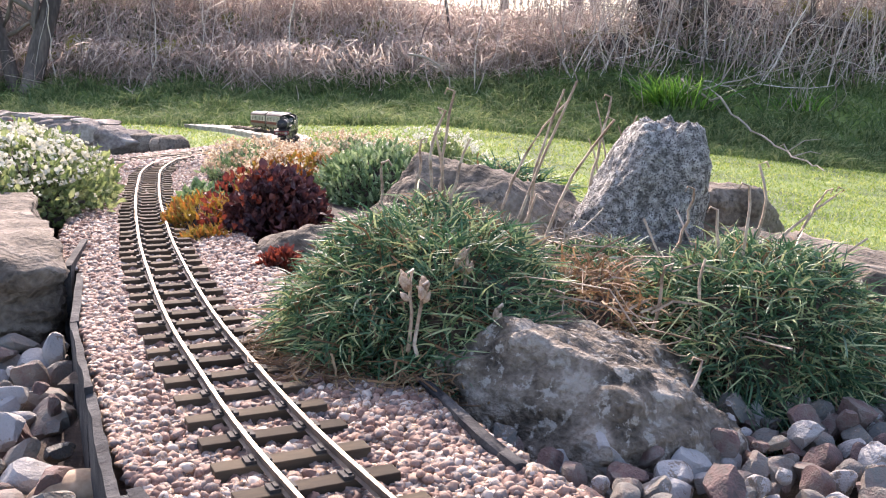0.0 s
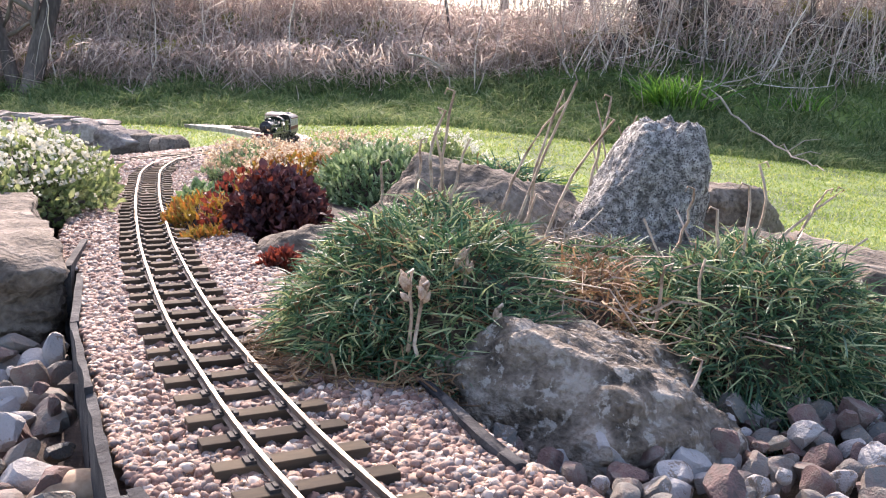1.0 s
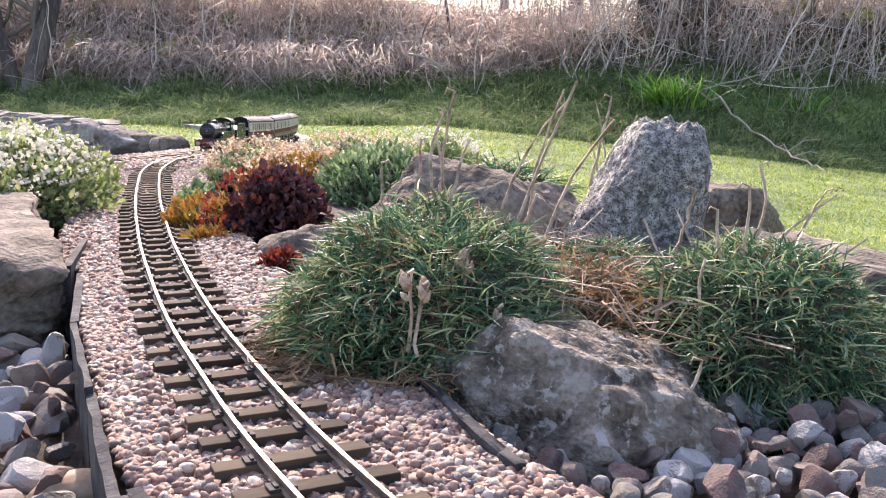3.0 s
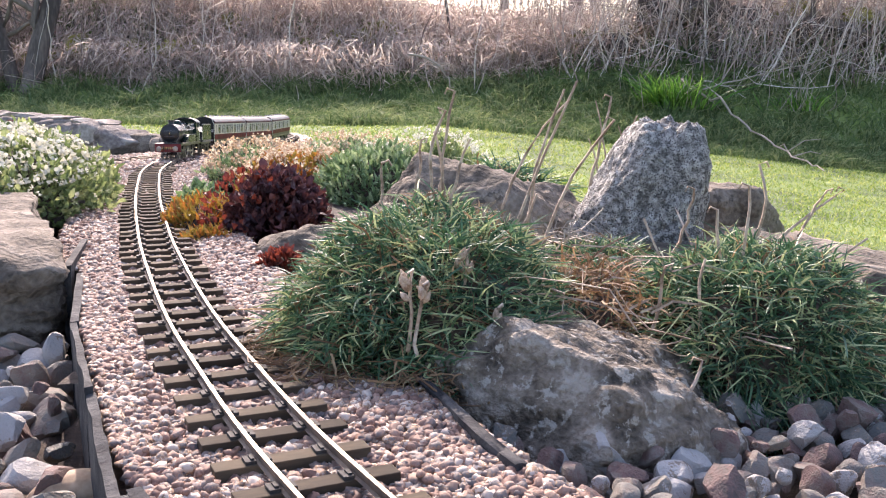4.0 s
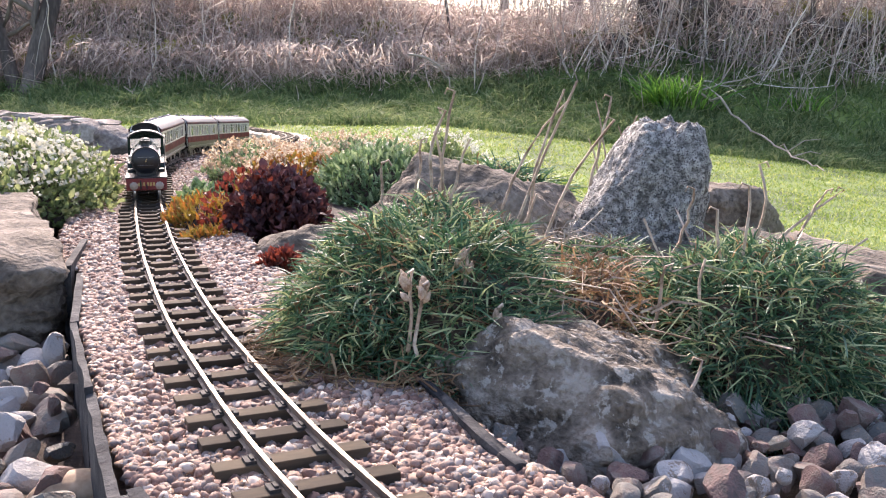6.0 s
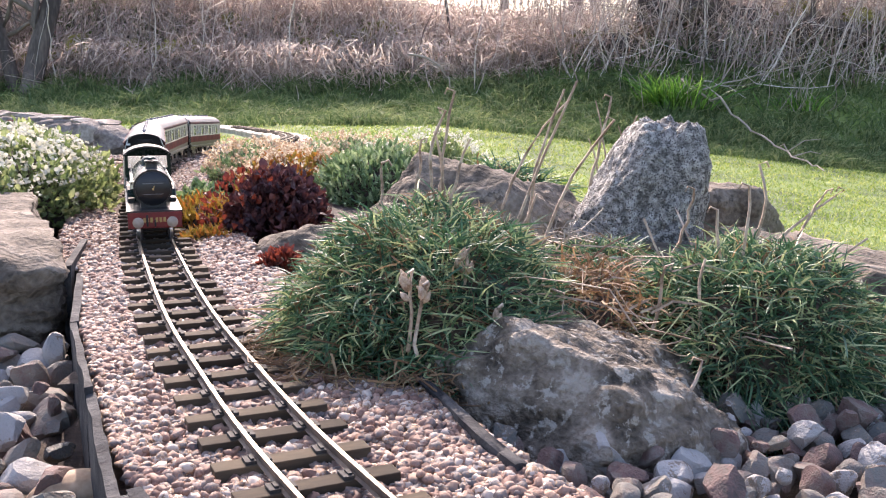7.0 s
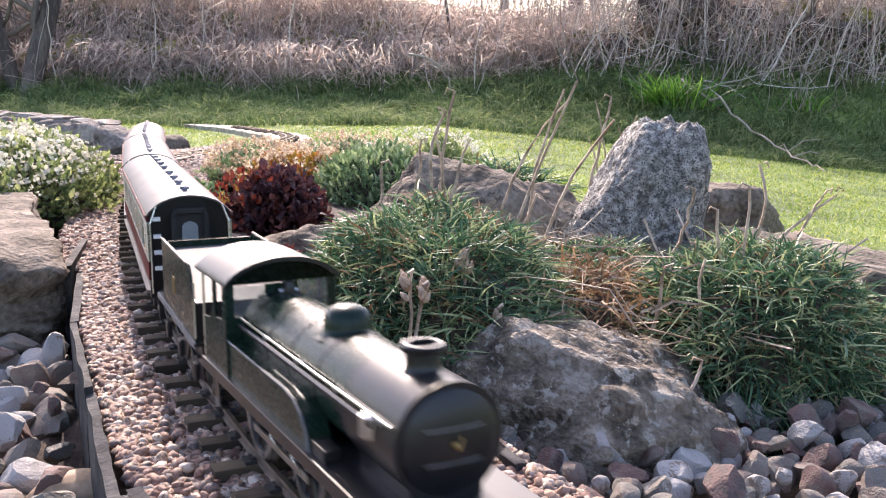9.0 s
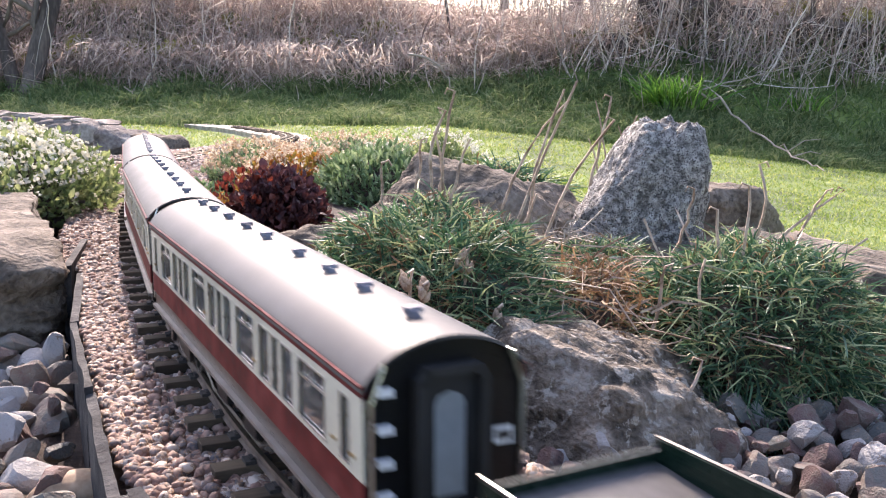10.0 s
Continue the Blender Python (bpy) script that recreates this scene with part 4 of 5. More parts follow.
rock("boulder", pose(0.372, 1.27, -0.014, 0, 3, 14), (0.077, 0.06, 0.056), 15, M_ROCK, "squarish brown boulder beside the granite stone", cuts=4, square=5.0, flat_top=0.85)
rock("boulder", pose(0.018, 1.12, 0.005, 0, 14, 5), (0.105, 0.07, 0.072), 17, M_ROCK, "broad grey-brown boulder behind the grass tuft", cuts=6, square=3.0)
rock("boulder", pose(-0.132, 1.04, -0.022, 0, -12, 0), (0.066, 0.045, 0.040), 19, M_ROCK, "low brown wedge of rock beside the red-leaved plant", cuts=6, square=3.5)
rock("boulder", pose(0.262, 0.98, -0.020, 0, 4, 10), (0.072, 0.06, 0.036), 23, M_ROCK, "flat grey stone at the foot of the granite stone", flat_top=0.6, square=4.0)
rock("boulder", pose(0.352, 0.95, -0.026, 0, 10, -20), (0.095, 0.075, 0.050), 25, M_ROCK, "dark flat boulder edging the lawn", square=4.0, flat_top=0.7, cuts=5)
rock("boulder", pose(0.425, 0.84, -0.045, 0, 12, 12), (0.085, 0.07, 0.056), 26, M_ROCK, "dark boulder edging the lawn", square=4.0, flat_top=0.7, cuts=5)
rock("boulder", pose(0.12, 1.2, -0.0, 0, 0, 12), (0.05, 0.05, 0.045), 27, M_ROCK, "small brown stone between boulders", cuts=6, square=3.0)


# ---- rockery: plants ----
def stuff_part(name, data, material, parent, label=""):
    ob = solid(name, data[0], data[1], material, parent)
    return tagged(ob, label, kind="stuff")


def mound_points(n, radii, rng, low=-0.15):
    """Points on the upper part of an ellipsoid, and its outward normals."""
    d = rng.normal(size=(n * 3, 3))
    d /= np.linalg.norm(d, axis=1, keepdims=True)
    d = d[d[:, 2] > low][:n]
    r = np.array(radii)
    nn = d / r
    nn /= np.linalg.norm(nn, axis=1, keepdims=True)
    return d * r, nn


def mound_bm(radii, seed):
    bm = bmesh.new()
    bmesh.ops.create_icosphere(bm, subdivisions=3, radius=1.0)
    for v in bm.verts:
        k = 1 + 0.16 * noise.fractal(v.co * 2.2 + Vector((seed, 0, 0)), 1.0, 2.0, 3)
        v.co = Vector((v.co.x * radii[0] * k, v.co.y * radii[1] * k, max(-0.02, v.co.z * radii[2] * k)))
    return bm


def tuft(name, place, radii, n, length, width, material, seed, label, category, dry=0.08, droop=0.6, spread=0.65):
    """A cushion of narrow arching leaves over a dark core, with some dead leaves among them."""
    rng = np.random.default_rng(seed)
    t = thing(name, pose(*place), label, category)
    # solid soil-coloured mound filling the space behind the leaves
    part("cushion", mound_bm([q * 0.84 for q in radii], seed), M_SOIL, t, "dark solid core", 180)
    for m, k, nm, lb in ((material, n, "leaves", ""), (M_DRY, int(n * dry), "dead_leaves", "dry straw-coloured leaves")):
        p, nn = mound_points(k, radii, rng, -0.4)
        p *= rng.uniform(0.74, 0.99, size=(len(p), 1)) * (1 + 0.07 * np.sin(p[:, :1] * 70 + seed) * np.cos(p[:, 1:2] * 60 + p[:, 2:] * 55))
        way = nn + rng.normal(size=p.shape) * spread + np.array([0, 0, 0.15])
        way /= np.linalg.norm(way, axis=1, keepdims=True)
        ln = length * rng.uniform(0.45, 1.2, len(p))
        stuff_part(nm, blades(p, way, ln, width * rng.uniform(0.7, 1.2, len(p)), droop * rng.uniform(0.4, 1.5, len(p)), rng, 4), m, t, lb)
    return t


tuft_a = tuft("thrift_tuft", (-0.012, 0.668, -0.012), (0.103, 0.112, 0.098), 19000, 0.0195, 0.0014, M_THRIFT, 1, "large cushion of green thrift leaves with dead stalks", "plant", dry=0.15, droop=0.3, spread=0.95)
tuft_b = tuft("thrift_tuft", (0.212, 0.668, -0.024), (0.094, 0.088, 0.082), 14500, 0.022, 0.0014, M_THRIFT, 2, "bushy green thrift cushion above grey pebbles", "plant", droop=0.35, spread=0.9)
tuft_c = tuft("thrift_tuft", (0.135, 0.865, -0.012), (0.062, 0.06, 0.037), 5200, 0.019, 0.0014, M_THRIFT, 3, "small green thrift cushion at the granite stone", "plant", droop=0.3, spread=0.9)
tuft("thrift_tuft", (0.105, 0.695, -0.012), (0.078, 0.078, 0.048), 300, 0.034, 0.0017, M_THRIFT, 4, "flattened brown dead thrift between green cushions", "plant", dry=9.0, spread=0.9)
tuft("grass_clump", (0.085, 1.42, -0.03), (0.085, 0.08, 0.07), 1800, 0.06, 0.003, M_THRIFT, 6, "dark green grass clump behind the boulder", "plant")


def stalks():
    """Dead flower stalks: foot, tip, and whether a withered head hangs on it."""
    rows = [(tuft_a, (0.002, .68, .054), (0.008, .68, .134), 0), (tuft_a, (-.003, .68, .065), (.002, .68, .121), 0), (tuft_a, (-.002, .70, .064), (-.006, .70, .106), 0),
            (tuft_a, (.006, .67, .05), (.018, .67, .103), 0), (tuft_a, (-.02, .70, .062), (-.016, .70, .10), 0), (tuft_a, (-.043, .70, .06), (-.043, .70, .084), 0),
            (tuft_a, (.024, .66, .043), (.027, .66, .056), 0), (tuft_a, (.037, .66, .007), (.088, .66, .141), 0), (tuft_a, (.069, .68, .010), (.117, .68, .115), 0),
            (tuft_a, (.065, .72, .033), (.087, .72, .135), 0), (tuft_c, (.12, .80, .065), (.134, .80, .128), 0), (tuft_b, (.178, .75, .016), (.19, .75, .06), 0),
            (tuft_b, (.198, .66, .0), (.204, .66, .072), 0), (tuft_b, (.2, .66, -.01), (.182, .66, .056), 0), (tuft_b, (.28, .80, .018), (.325, .80, .054), 0),
            (tuft_b, (.29, .80, .02), (.31, .80, .053), 0), (tuft_b, (.27, .72, -.005), (.312, .72, .027), 0), (tuft_b, (.165, .62, -.01), (.166, .62, .03), 0),
            (tuft_b, (.135, .62, -.012), (.14, .62, .025), 0), (tuft_a, (-.02, .565, -.01), (-.018, .565, .034), 1), (tuft_a, (-.014, .56, -.012), (-.008, .56, .028), 1),
            (tuft_c, (.205, 1.25, .03), (.190, 1.25, .115), 0), (tuft_c, (.212, 1.2, .03), (.232, 1.2, .098), 0), (tuft_c, (.19, 1.22, .03), (.178, 1.22, .07), 0), (tuft_c, (.222, 1.22, .03), (.214, 1.22, .085), 0),
            (tuft_a, (.05, .74, .02), (.093, .74, .128), 0), (tuft_a, (.045, .70, .02), (.066, .70, .062), 0), (tuft_b, (.215, .70, .02), (.223, .70, .083), 0), (tuft_b, (.126, .53, -.045), (.150, .555, -.018), 0), (tuft_a, (.013, .6, .02), (.015, .6, .04), 1), (tuft_a, (.03, .58, .002), (.036, .58, .01), 1)]
    rng = random.Random(9)
    for parent, a, e, head in rows:
        a, e = Vector(a) + Vector((0, 0, 0.027)), Vector(e) + Vector((0, 0, 0.027))
        side = Vector((rng.gauss(0, 1), rng.gauss(0, 1), 0)) * 0.06 * (e - a).length
        base = a - (e - a) * 0.12
        pts = [base.lerp(e, k / 6) + side * (4 * k / 6 * (1 - k / 6)) + Vector((rng.gauss(0, 0.0006), rng.gauss(0, 0.0006), 0)) for k in range(7)]
        if not head and rng.random() < 0.5:
            pts.append(pts[-1] + Vector((rng.choice((-1, 1)) * 0.005, 0, 0.002)))
            pts.append(pts[-1] + Vector((rng.choice((-1, 1)) * 0.002, 0, -0.004)))
        if head:
            pts.append(pts[-1] + Vector((-0.003, -0.003, -0.002)))
        inv = parent.matrix_world.inverted()
        ob = part("flower_stalk", tube(bmesh.new(), [inv @ q for q in pts], 0.0013, 0.0008, 6), M_STALK, parent, "dry brown flower stalk", 60)
        if head:
            bm = bmesh.new()
            for k in range(7):
                c = inv @ (pts[-1] + Vector((rng.gauss(0, 0.0028), rng.gauss(0, 0.0028), -0.006 + rng.gauss(0, 0.0028))))
                lathe(bm, [(0, -0.0036), (0.0018, -0.0016), (0.0021, 0.0008), (0.0008, 0.004), (0, 0.005)], Matrix.Translation(c) @ Euler((rng.gauss(0, 0.4), rng.gauss(0, 0.4), 0)).to_matrix().to_4x4(), 7)
            part("seed_head", bm, M_HEAD, ob, "withered papery seed head", 180)


M_HEAD = mat("papery_head", [(0.34, 0.22, 0.14), (0.56, 0.42, 0.29), (0.68, 0.55, 0.42)], 0.8, 200, 900, 0.4, 0.0005, leaf=0.3)
stalks()


def litter():
    """Loose dead straw lying over the boulder and between the cushions."""
    rng = np.random.default_rng(77)
    n = 170
    c = np.stack([rng.uniform(0.02, 0.20, n), rng.uniform(0.60, 0.86, n), rng.uniform(0.004, 0.032, n)], 1)
    d = rng.normal(size=(n, 3)) * np.array([1, 0.6, 0.18])
    d /= np.linalg.norm(d, axis=1, keepdims=True)
    ln = rng.uniform(0.015, 0.055, (n, 1))
    ob = solid("straw_litter", *sticks(c - d * ln, c + d * ln, rng.uniform(0.0005, 0.0012, n), rng, 0.12), M_STALK)
    tagged(ob, "loose dead straw lying between the cushions", "dead straw", kind="stuff")
    n = 260
    u = rng.uniform(3.3, 5.0, n)
    c = np.stack([-0.012 + np.cos(u) * 0.108 + rng.normal(0, 0.006, n), 0.668 + np.sin(u) * 0.116 + rng.normal(0, 0.006, n), rng.uniform(-0.010, 0.0, n)], 1)
    d = rng.normal(size=(n, 3)) * np.array([1, 1, 0.25])
    d /= np.linalg.norm(d, axis=1, keepdims=True)
    ln = rng.uniform(0.006, 0.018, (n, 1))
    ob = solid("straw_litter", *sticks(c - d * ln, c + d * ln, rng.uniform(0.0004, 0.0009, n), rng, 0.2), M_DRY)
    tagged(ob, "dead leaf ends shed on the gravel round the cushion", "dead straw", kind="stuff")


litter()


def tangle():
    """Pale dead roots and stalks in a heap beside the granite stone."""
    rng = np.random.default_rng(78)
    n = 90
    c = np.stack([rng.uniform(0.06, 0.14, n), rng.uniform(0.86, 0.98, n), rng.uniform(-0.02, 0.035, n)], 1)
    d = rng.normal(size=(n, 3)) * np.array([1, 0.5, 0.45])
    d /= np.linalg.norm(d, axis=1, keepdims=True)
    ln = rng.uniform(0.01, 0.04, (n, 1))
    ob = solid("dead_roots", *sticks(c - d * ln, c + d * ln, rng.uniform(0.0006, 0.0014, n), rng, 0.25, 5), M_PALE)
    tagged(ob, "tangle of pale dead roots beside the granite stone", "dead roots", kind="stuff")


tangle()


def leaves(p, way, length, width, rng):
    """Oval leaves with a fold along the middle: four points to a side."""
    n = len(p)
    side = np.cross(way, rng.normal(size=(n, 3)))
    side /= np.linalg.norm(side, axis=1, keepdims=True) + 1e-9
    up = np.cross(side, way)
    rows = []
    for t, w, b in ((0, 0.12, 0), (0.35, 1.0, 0.10), (0.72, 0.85, 0.02), (1.0, 0.15, -0.22)):
        c = p + way * (length * t)[:, None] + up * (length * b)[:, None]
        e = side * (width * w / 2)[:, None]
        lift = up * (width * w * 0.18)[:, None]
        rows += [c - e + lift, c, c + e + lift]
    v = np.stack(rows, 1).reshape(-1, 3)
    base = np.arange(n)[:, None] * 12
    f = []
    for k in range(3):
        for q in (0, 1):
            f.append((base + np.array([3 * k + q, 3 * k + q + 1, 3 * k + 4 + q, 3 * k + 3 + q])).tolist())
    return v.tolist(), [q for r in zip(*f) for q in r]


def flowers(p, nn, size, rng, petals=4):
    """Small open flowers of four petals facing along nn."""
    rp, rw, rl = [], [], []
    for k in range(petals):
        a = np.cross(nn, np.array([0.3, 0.5, 0.8]))
        a /= np.linalg.norm(a, axis=1, keepdims=True)
        c = np.cross(nn, a)
        ang = 2 * math.pi * k / petals
        w = a * math.cos(ang) + c * math.sin(ang) + nn * 0.25
        rp.append(p)
        rw.append(w / np.linalg.norm(w, axis=1, keepdims=True))
        rl.append(size * 0.5)
    return leaves(np.concatenate(rp), np.concatenate(rw), np.concatenate(rl), np.concatenate(rl) * 0.85, rng)


def bush(name, place, radii, n, length, width, material, seed, label, core=0.8, up=0.3, low=-0.1, depth=(0.7, 1.02)):
    rng = np.random.default_rng(seed)
    t = thing(name, pose(*place), label, "plant")
    # solid soil-coloured mound, smaller than the leaf shell
    part("cushion", mound_bm([q * core for q in radii], seed), M_SOIL, t, "dark solid filling", 180)
    p, nn = mound_points(n, radii, rng, low)
    p = p * rng.uniform(depth[0], depth[1], size=(len(p), 1)) * (1 + 0.12 * np.sin(p[:, :1] * 60 + seed) * np.cos(p[:, 1:2] * 50))
    way = nn + rng.normal(size=p.shape) * 0.5 + np.array([0, 0, up])
    way /= np.linalg.norm(way, axis=1, keepdims=True)
    stuff_part("leaves", leaves(p, way, length * rng.uniform(0.6, 1.25, len(p)), width * rng.uniform(0.7, 1.2, len(p)), rng), material, t)
    return t, rng


# white-flowered rock cress behind the sandstone block
cress, rng_c = bush("rock_cress", (-0.640, 1.42, -0.01, 0, 0, 17), (0.165, 0.31, 0.105), 7500, 0.013, 0.0075, M_ARABIS, 31, "white-flowered rock cress spilling beside the track", low=-0.1)
p_c, n_c = mound_points(3600, (0.170, 0.315, 0.110), rng_c, 0.05)
keep = n_c[:, 2] + rng_c.normal(0, 0.2, len(n_c)) > 0.90
p_c, n_c = p_c[keep], n_c[keep]
p_c = p_c * rng_c.uniform(0.97, 1.07, size=(len(p_c), 1))
f_n = n_c + rng_c.normal(size=p_c.shape) * 0.5
f_n /= np.linalg.norm(f_n, axis=1, keepdims=True)
stuff_part("blossom", flowers(p_c, f_n, rng_c.uniform(0.006, 0.0145, len(p_c)), rng_c), M_PETAL, cress, "small white four-petalled flowers")

# dark red-leaved clump
coral, rng_h = bush("red_leaved_plant", (-0.200, 1.19, -0.012), (0.060, 0.056, 0.060), 2100, 0.013, 0.009, M_HEUCHERA, 33, "dark burgundy crinkle-leaved plant with red new leaves", core=0.5, up=0.75, depth=(0.45, 1.16))
p_h, n_h = mound_points(130, (0.050, 0.055, 0.066), rng_h, 0.0)
p_h = p_h + np.array([-0.035, -0.01, 0.004])
w_h = n_h + rng_h.normal(size=p_h.shape) * 0.4 + np.array([0, 0, 0.6])
stuff_part("young_leaves", leaves(p_h, w_h / np.linalg.norm(w_h, axis=1, keepdims=True), rng_h.uniform(0.008, 0.013, len(p_h)), rng_h.uniform(0.005, 0.008, len(p_h)), rng_h), M_HEUCHERA_RED, coral, "bright red young leaves")

bush("orange_stonecrop", (-0.295, 1.235, -0.012), (0.05, 0.07, 0.032), 900, 0.012, 0.004, M_SEDUM, 35, "yellow and orange stonecrop at the ballast edge", up=0.8)
bush("orange_stonecrop", (-0.27, 1.12, -0.016), (0.028, 0.03, 0.016), 320, 0.010, 0.0035, M_SEDUM, 36, "small orange stonecrop patch in the gravel", up=0.8)
bush("red_stonecrop", (-0.155, 0.94, -0.012), (0.018, 0.016, 0.016), 160, 0.012, 0.006, M_HEUCHERA_RED, 37, "small red-leaved stonecrop in the gravel", up=0.6)
bush("green_shrub", (-0.105, 1.62, -0.03), (0.10, 0.11, 0.085), 2600, 0.016, 0.006, M_SHRUB, 38, "low fresh green shrub with small leaves", up=0.7)
bush("green_shrub", (-0.005, 1.68, -0.04), (0.09, 0.10, 0.10), 1700, 0.016, 0.007, M_ARABIS, 39, "grey-green leafy shrub behind the boulders", up=0.7)
bush("green_shrub", (-0.345, 1.42, -0.02), (0.035, 0.05, 0.035), 420, 0.014, 0.007, M_SHRUB, 40, "small bright green plant at the ballast edge", up=0.7)
bush("trailing_plant", (0.375, 0.72, -0.05), (0.045, 0.05, 0.05), 420, 0.012, 0.008, M_HEUCHERA, 52, "dark red trailing plant at the foot of the boulders", up=0.3)


def flowering(place, radii, n, seed, label, material, height):
    """Thin stems with small flower heads over low leaves."""
    t, rng = bush("flowering_plant", place, (radii[0], radii[1], radii[2]), 1300, 0.015, 0.006, M_SHRUB if seed % 2 else M_SEDUM, seed, label, up=0.9)
    p, nn = mound_points(n, radii, rng, 0.0)
    top = p + np.stack([rng.normal(0, 0.008, len(p)), rng.normal(0, 0.008, len(p)), rng.uniform(0.2, 1.0, len(p)) * height], 1)
    stuff_part("stems", sticks(p * 0.8, top, np.full(len(p), 0.0008), rng, 0.05, 3), M_STALK, t, "thin stems")
    k = 6
    fp = np.repeat(top, k, 0) + rng.normal(0, 0.0045, (len(top) * k, 3))
    fn = rng.normal(size=fp.shape) + np.array([0, 0, 0.6])
    fn /= np.linalg.norm(fn, axis=1, keepdims=True)
    stuff_part("blossom", flowers(fp, fn, rng.uniform(0.006, 0.011, len(fp)), rng, 3), material, t, "small pale pinkish flower heads")
    return t


flowering((-0.365, 1.93, -0.02), (0.09, 0.15, 0.050), 150, 41, "peach-flowered cushion plant by the curve", M_PEACH, 0.030)
flowering((-0.255, 1.75, -0.02), (0.10, 0.12, 0.055), 140, 42, "peach and orange flowered cushion plant", M_PEACH, 0.025)
flowering((-0.20, 2.25, -0.03), (0.16, 0.18, 0.055), 150, 43, "pale pink flowered cushion plant near the lawn", M_PEACH, 0.03)
flowering((-0.04, 2.1, -0.03), (0.13, 0.18, 0.05), 90, 45, "low cushion plant with scattered white flowers", M_PETAL, 0.05)
flowering((-0.86, 2.02, -0.04), (0.08, 0.06, 0.055), 60, 47, "small pink flowered plant behind the rock cress", M_PEACH, 0.04)
flowering((-0.86, 1.80, -0.0), (0.10, 0.09, 0.095), 60, 49, "reddish plant at the back of the rock cress", M_HEUCHERA_RED, 0.03)


# ---- slate edging and loose stones ----
def slate_edging(offset, s0, s1, seed, top, label):
    edge = thing("slate_edging", pose(0, 0, 0), label, "edging", kind="structure")
    rng = random.Random(seed)
    s = s0
    while s < s1:
        ln = rng.uniform(0.12, 0.22)
        p, d = on_line(s + ln / 2)
        n = Vector((-d.y, d.x, 0))
        bm = bmesh.new()
        bmesh.ops.create_grid(bm, x_segments=16, y_segments=8, size=0.5)
        g = bmesh.ops.extrude_face_region(bm, geom=bm.faces[:])
        for v in [q for q in g["geom"] if isinstance(q, bmesh.types.BMVert)]:
            v.co.z += 1.0
        th = rng.uniform(0.004, 0.007)
        for v in bm.verts:
            a, c, t = v.co.x, v.co.y, v.co.z
            e = noise.fractal(Vector((a * 4 + seed, c * 2 + s * 9, t)), 1.0, 2.0, 4)
            v.co = Vector(((t - 0.5) * th + 0.001 * e, a * (ln + 0.006), c * 0.075 + (0.0018 * e if c > 0.4 else 0)))
        bmesh.ops.recalc_face_normals(bm, faces=bm.faces)
        ob = part("slate", bm, M_SLATE, edge, "", 40)
        q = p + n * (offset + rng.uniform(-0.003, 0.003))
        ob.matrix_world = Matrix.Translation((q.x, q.y, top - 0.0375 + rng.uniform(-0.002, 0.002))) @ Euler((rng.gauss(0, 0.02), rng.gauss(0, 0.02), math.atan2(-d.x, d.y) + rng.gauss(0, 0.03))).to_matrix().to_4x4()
        s += ln
    return edge


slate_edging(0.078, s_at_y(0.30), s_at_y(0.98), 3, -0.002, "weathered grey slates on edge along the ballast")
slate_edging(0.068, s_at_y(0.27), s_at_y(0.36), 5, -0.004, "broken slate on edge beside the ballast")


def slate_strip(a, e, top, label):
    """One dark slate on edge between two points of the plan."""
    d = Vector((e[0] - a[0], e[1] - a[1], 0))
    bm = box(-0.0025, 0.0025, -d.length / 2, d.length / 2, -0.05, 0.0)
    bmesh.ops.subdivide_edges(bm, edges=bm.edges[:], cuts=12, use_grid_fill=True)
    for v in bm.verts:
        w = noise.fractal(v.co * 45, 1.0, 2.0, 4)
        v.co += Vector((0.004 * w + 0.002 * math.sin(v.co.y * 30), 0, 0.006 * w - 0.002 if v.co.z > -0.005 else 0))
    ob = part("slate", bm, M_SLATE, thing("slate_edging", pose(0, 0, 0), label, "edging", kind="structure"), "", 40)
    ob.matrix_world = Matrix.Translation(((a[0] + e[0]) / 2, (a[1] + e[1]) / 2, top)) @ Euler((0, radians(14), math.atan2(-d.x, d.y))).to_matrix().to_4x4()


slate_strip((-0.016, 0.556), (0.036, 0.430), 0.000, "dark slate on edge between gravel and boulder")


def pebble_bed(name, label, inside, z, seed, count, span, radius):
    """Rounded and broken stones, each an object, on shared meshes."""
    bed = thing(name, pose(0, 0, 0), label, "pebbles", kind="structure")
    rng = random.Random(seed)
    meshes = []
    for k in range(12):
        bm = stone_bm((1.0, rng.uniform(0.55, 0.9), rng.uniform(0.45, 0.8)), 200 + seed * 20 + k, cuts=rng.choice((9, 12, 15)), detail=3, rough=0.07, near=(0.45, 0.8))
        me = bpy.data.meshes.new("pebble")
        bm.to_mesh(me)
        bm.free()
        me.materials.append(M_PEBBLE)
        me.shade_smooth()
        me.set_sharp_from_angle(angle=radians(24))
        meshes.append(me)
    step = radius * 1.5
    made = 0
    for layer in (0, 1):
        nx, ny = int((span[0][1] - span[0][0]) / step), int((span[1][1] - span[1][0]) / step)
        for j in range(ny):
            for i in range(nx):
                x = span[0][0] + (i + (0.5 if j % 2 else 0) + rng.uniform(-0.35, 0.35)) * step
                y = span[1][0] + (j + rng.uniform(-0.35, 0.35)) * step
                if not inside(x, y) or (layer and rng.random() < 0.6) or made >= count:
                    continue
                r = radius * rng.choice((0.55, 0.75, 0.9, 1.05, 1.3, 1.65))
                made += 1
                ob = new("pebble", rng.choice(meshes))
                ob.parent = bed
                lift = radius * (0.25 + 0.75 * layer) + rng.uniform(-0.15, 0.15) * radius
                ob.matrix_world = Matrix.LocRotScale((x, y, z(x, y) + lift), Euler((rng.gauss(0, 0.5), rng.gauss(0, 0.5), rng.uniform(0, 6.28))), Vector((r, r, r)))
    return bed


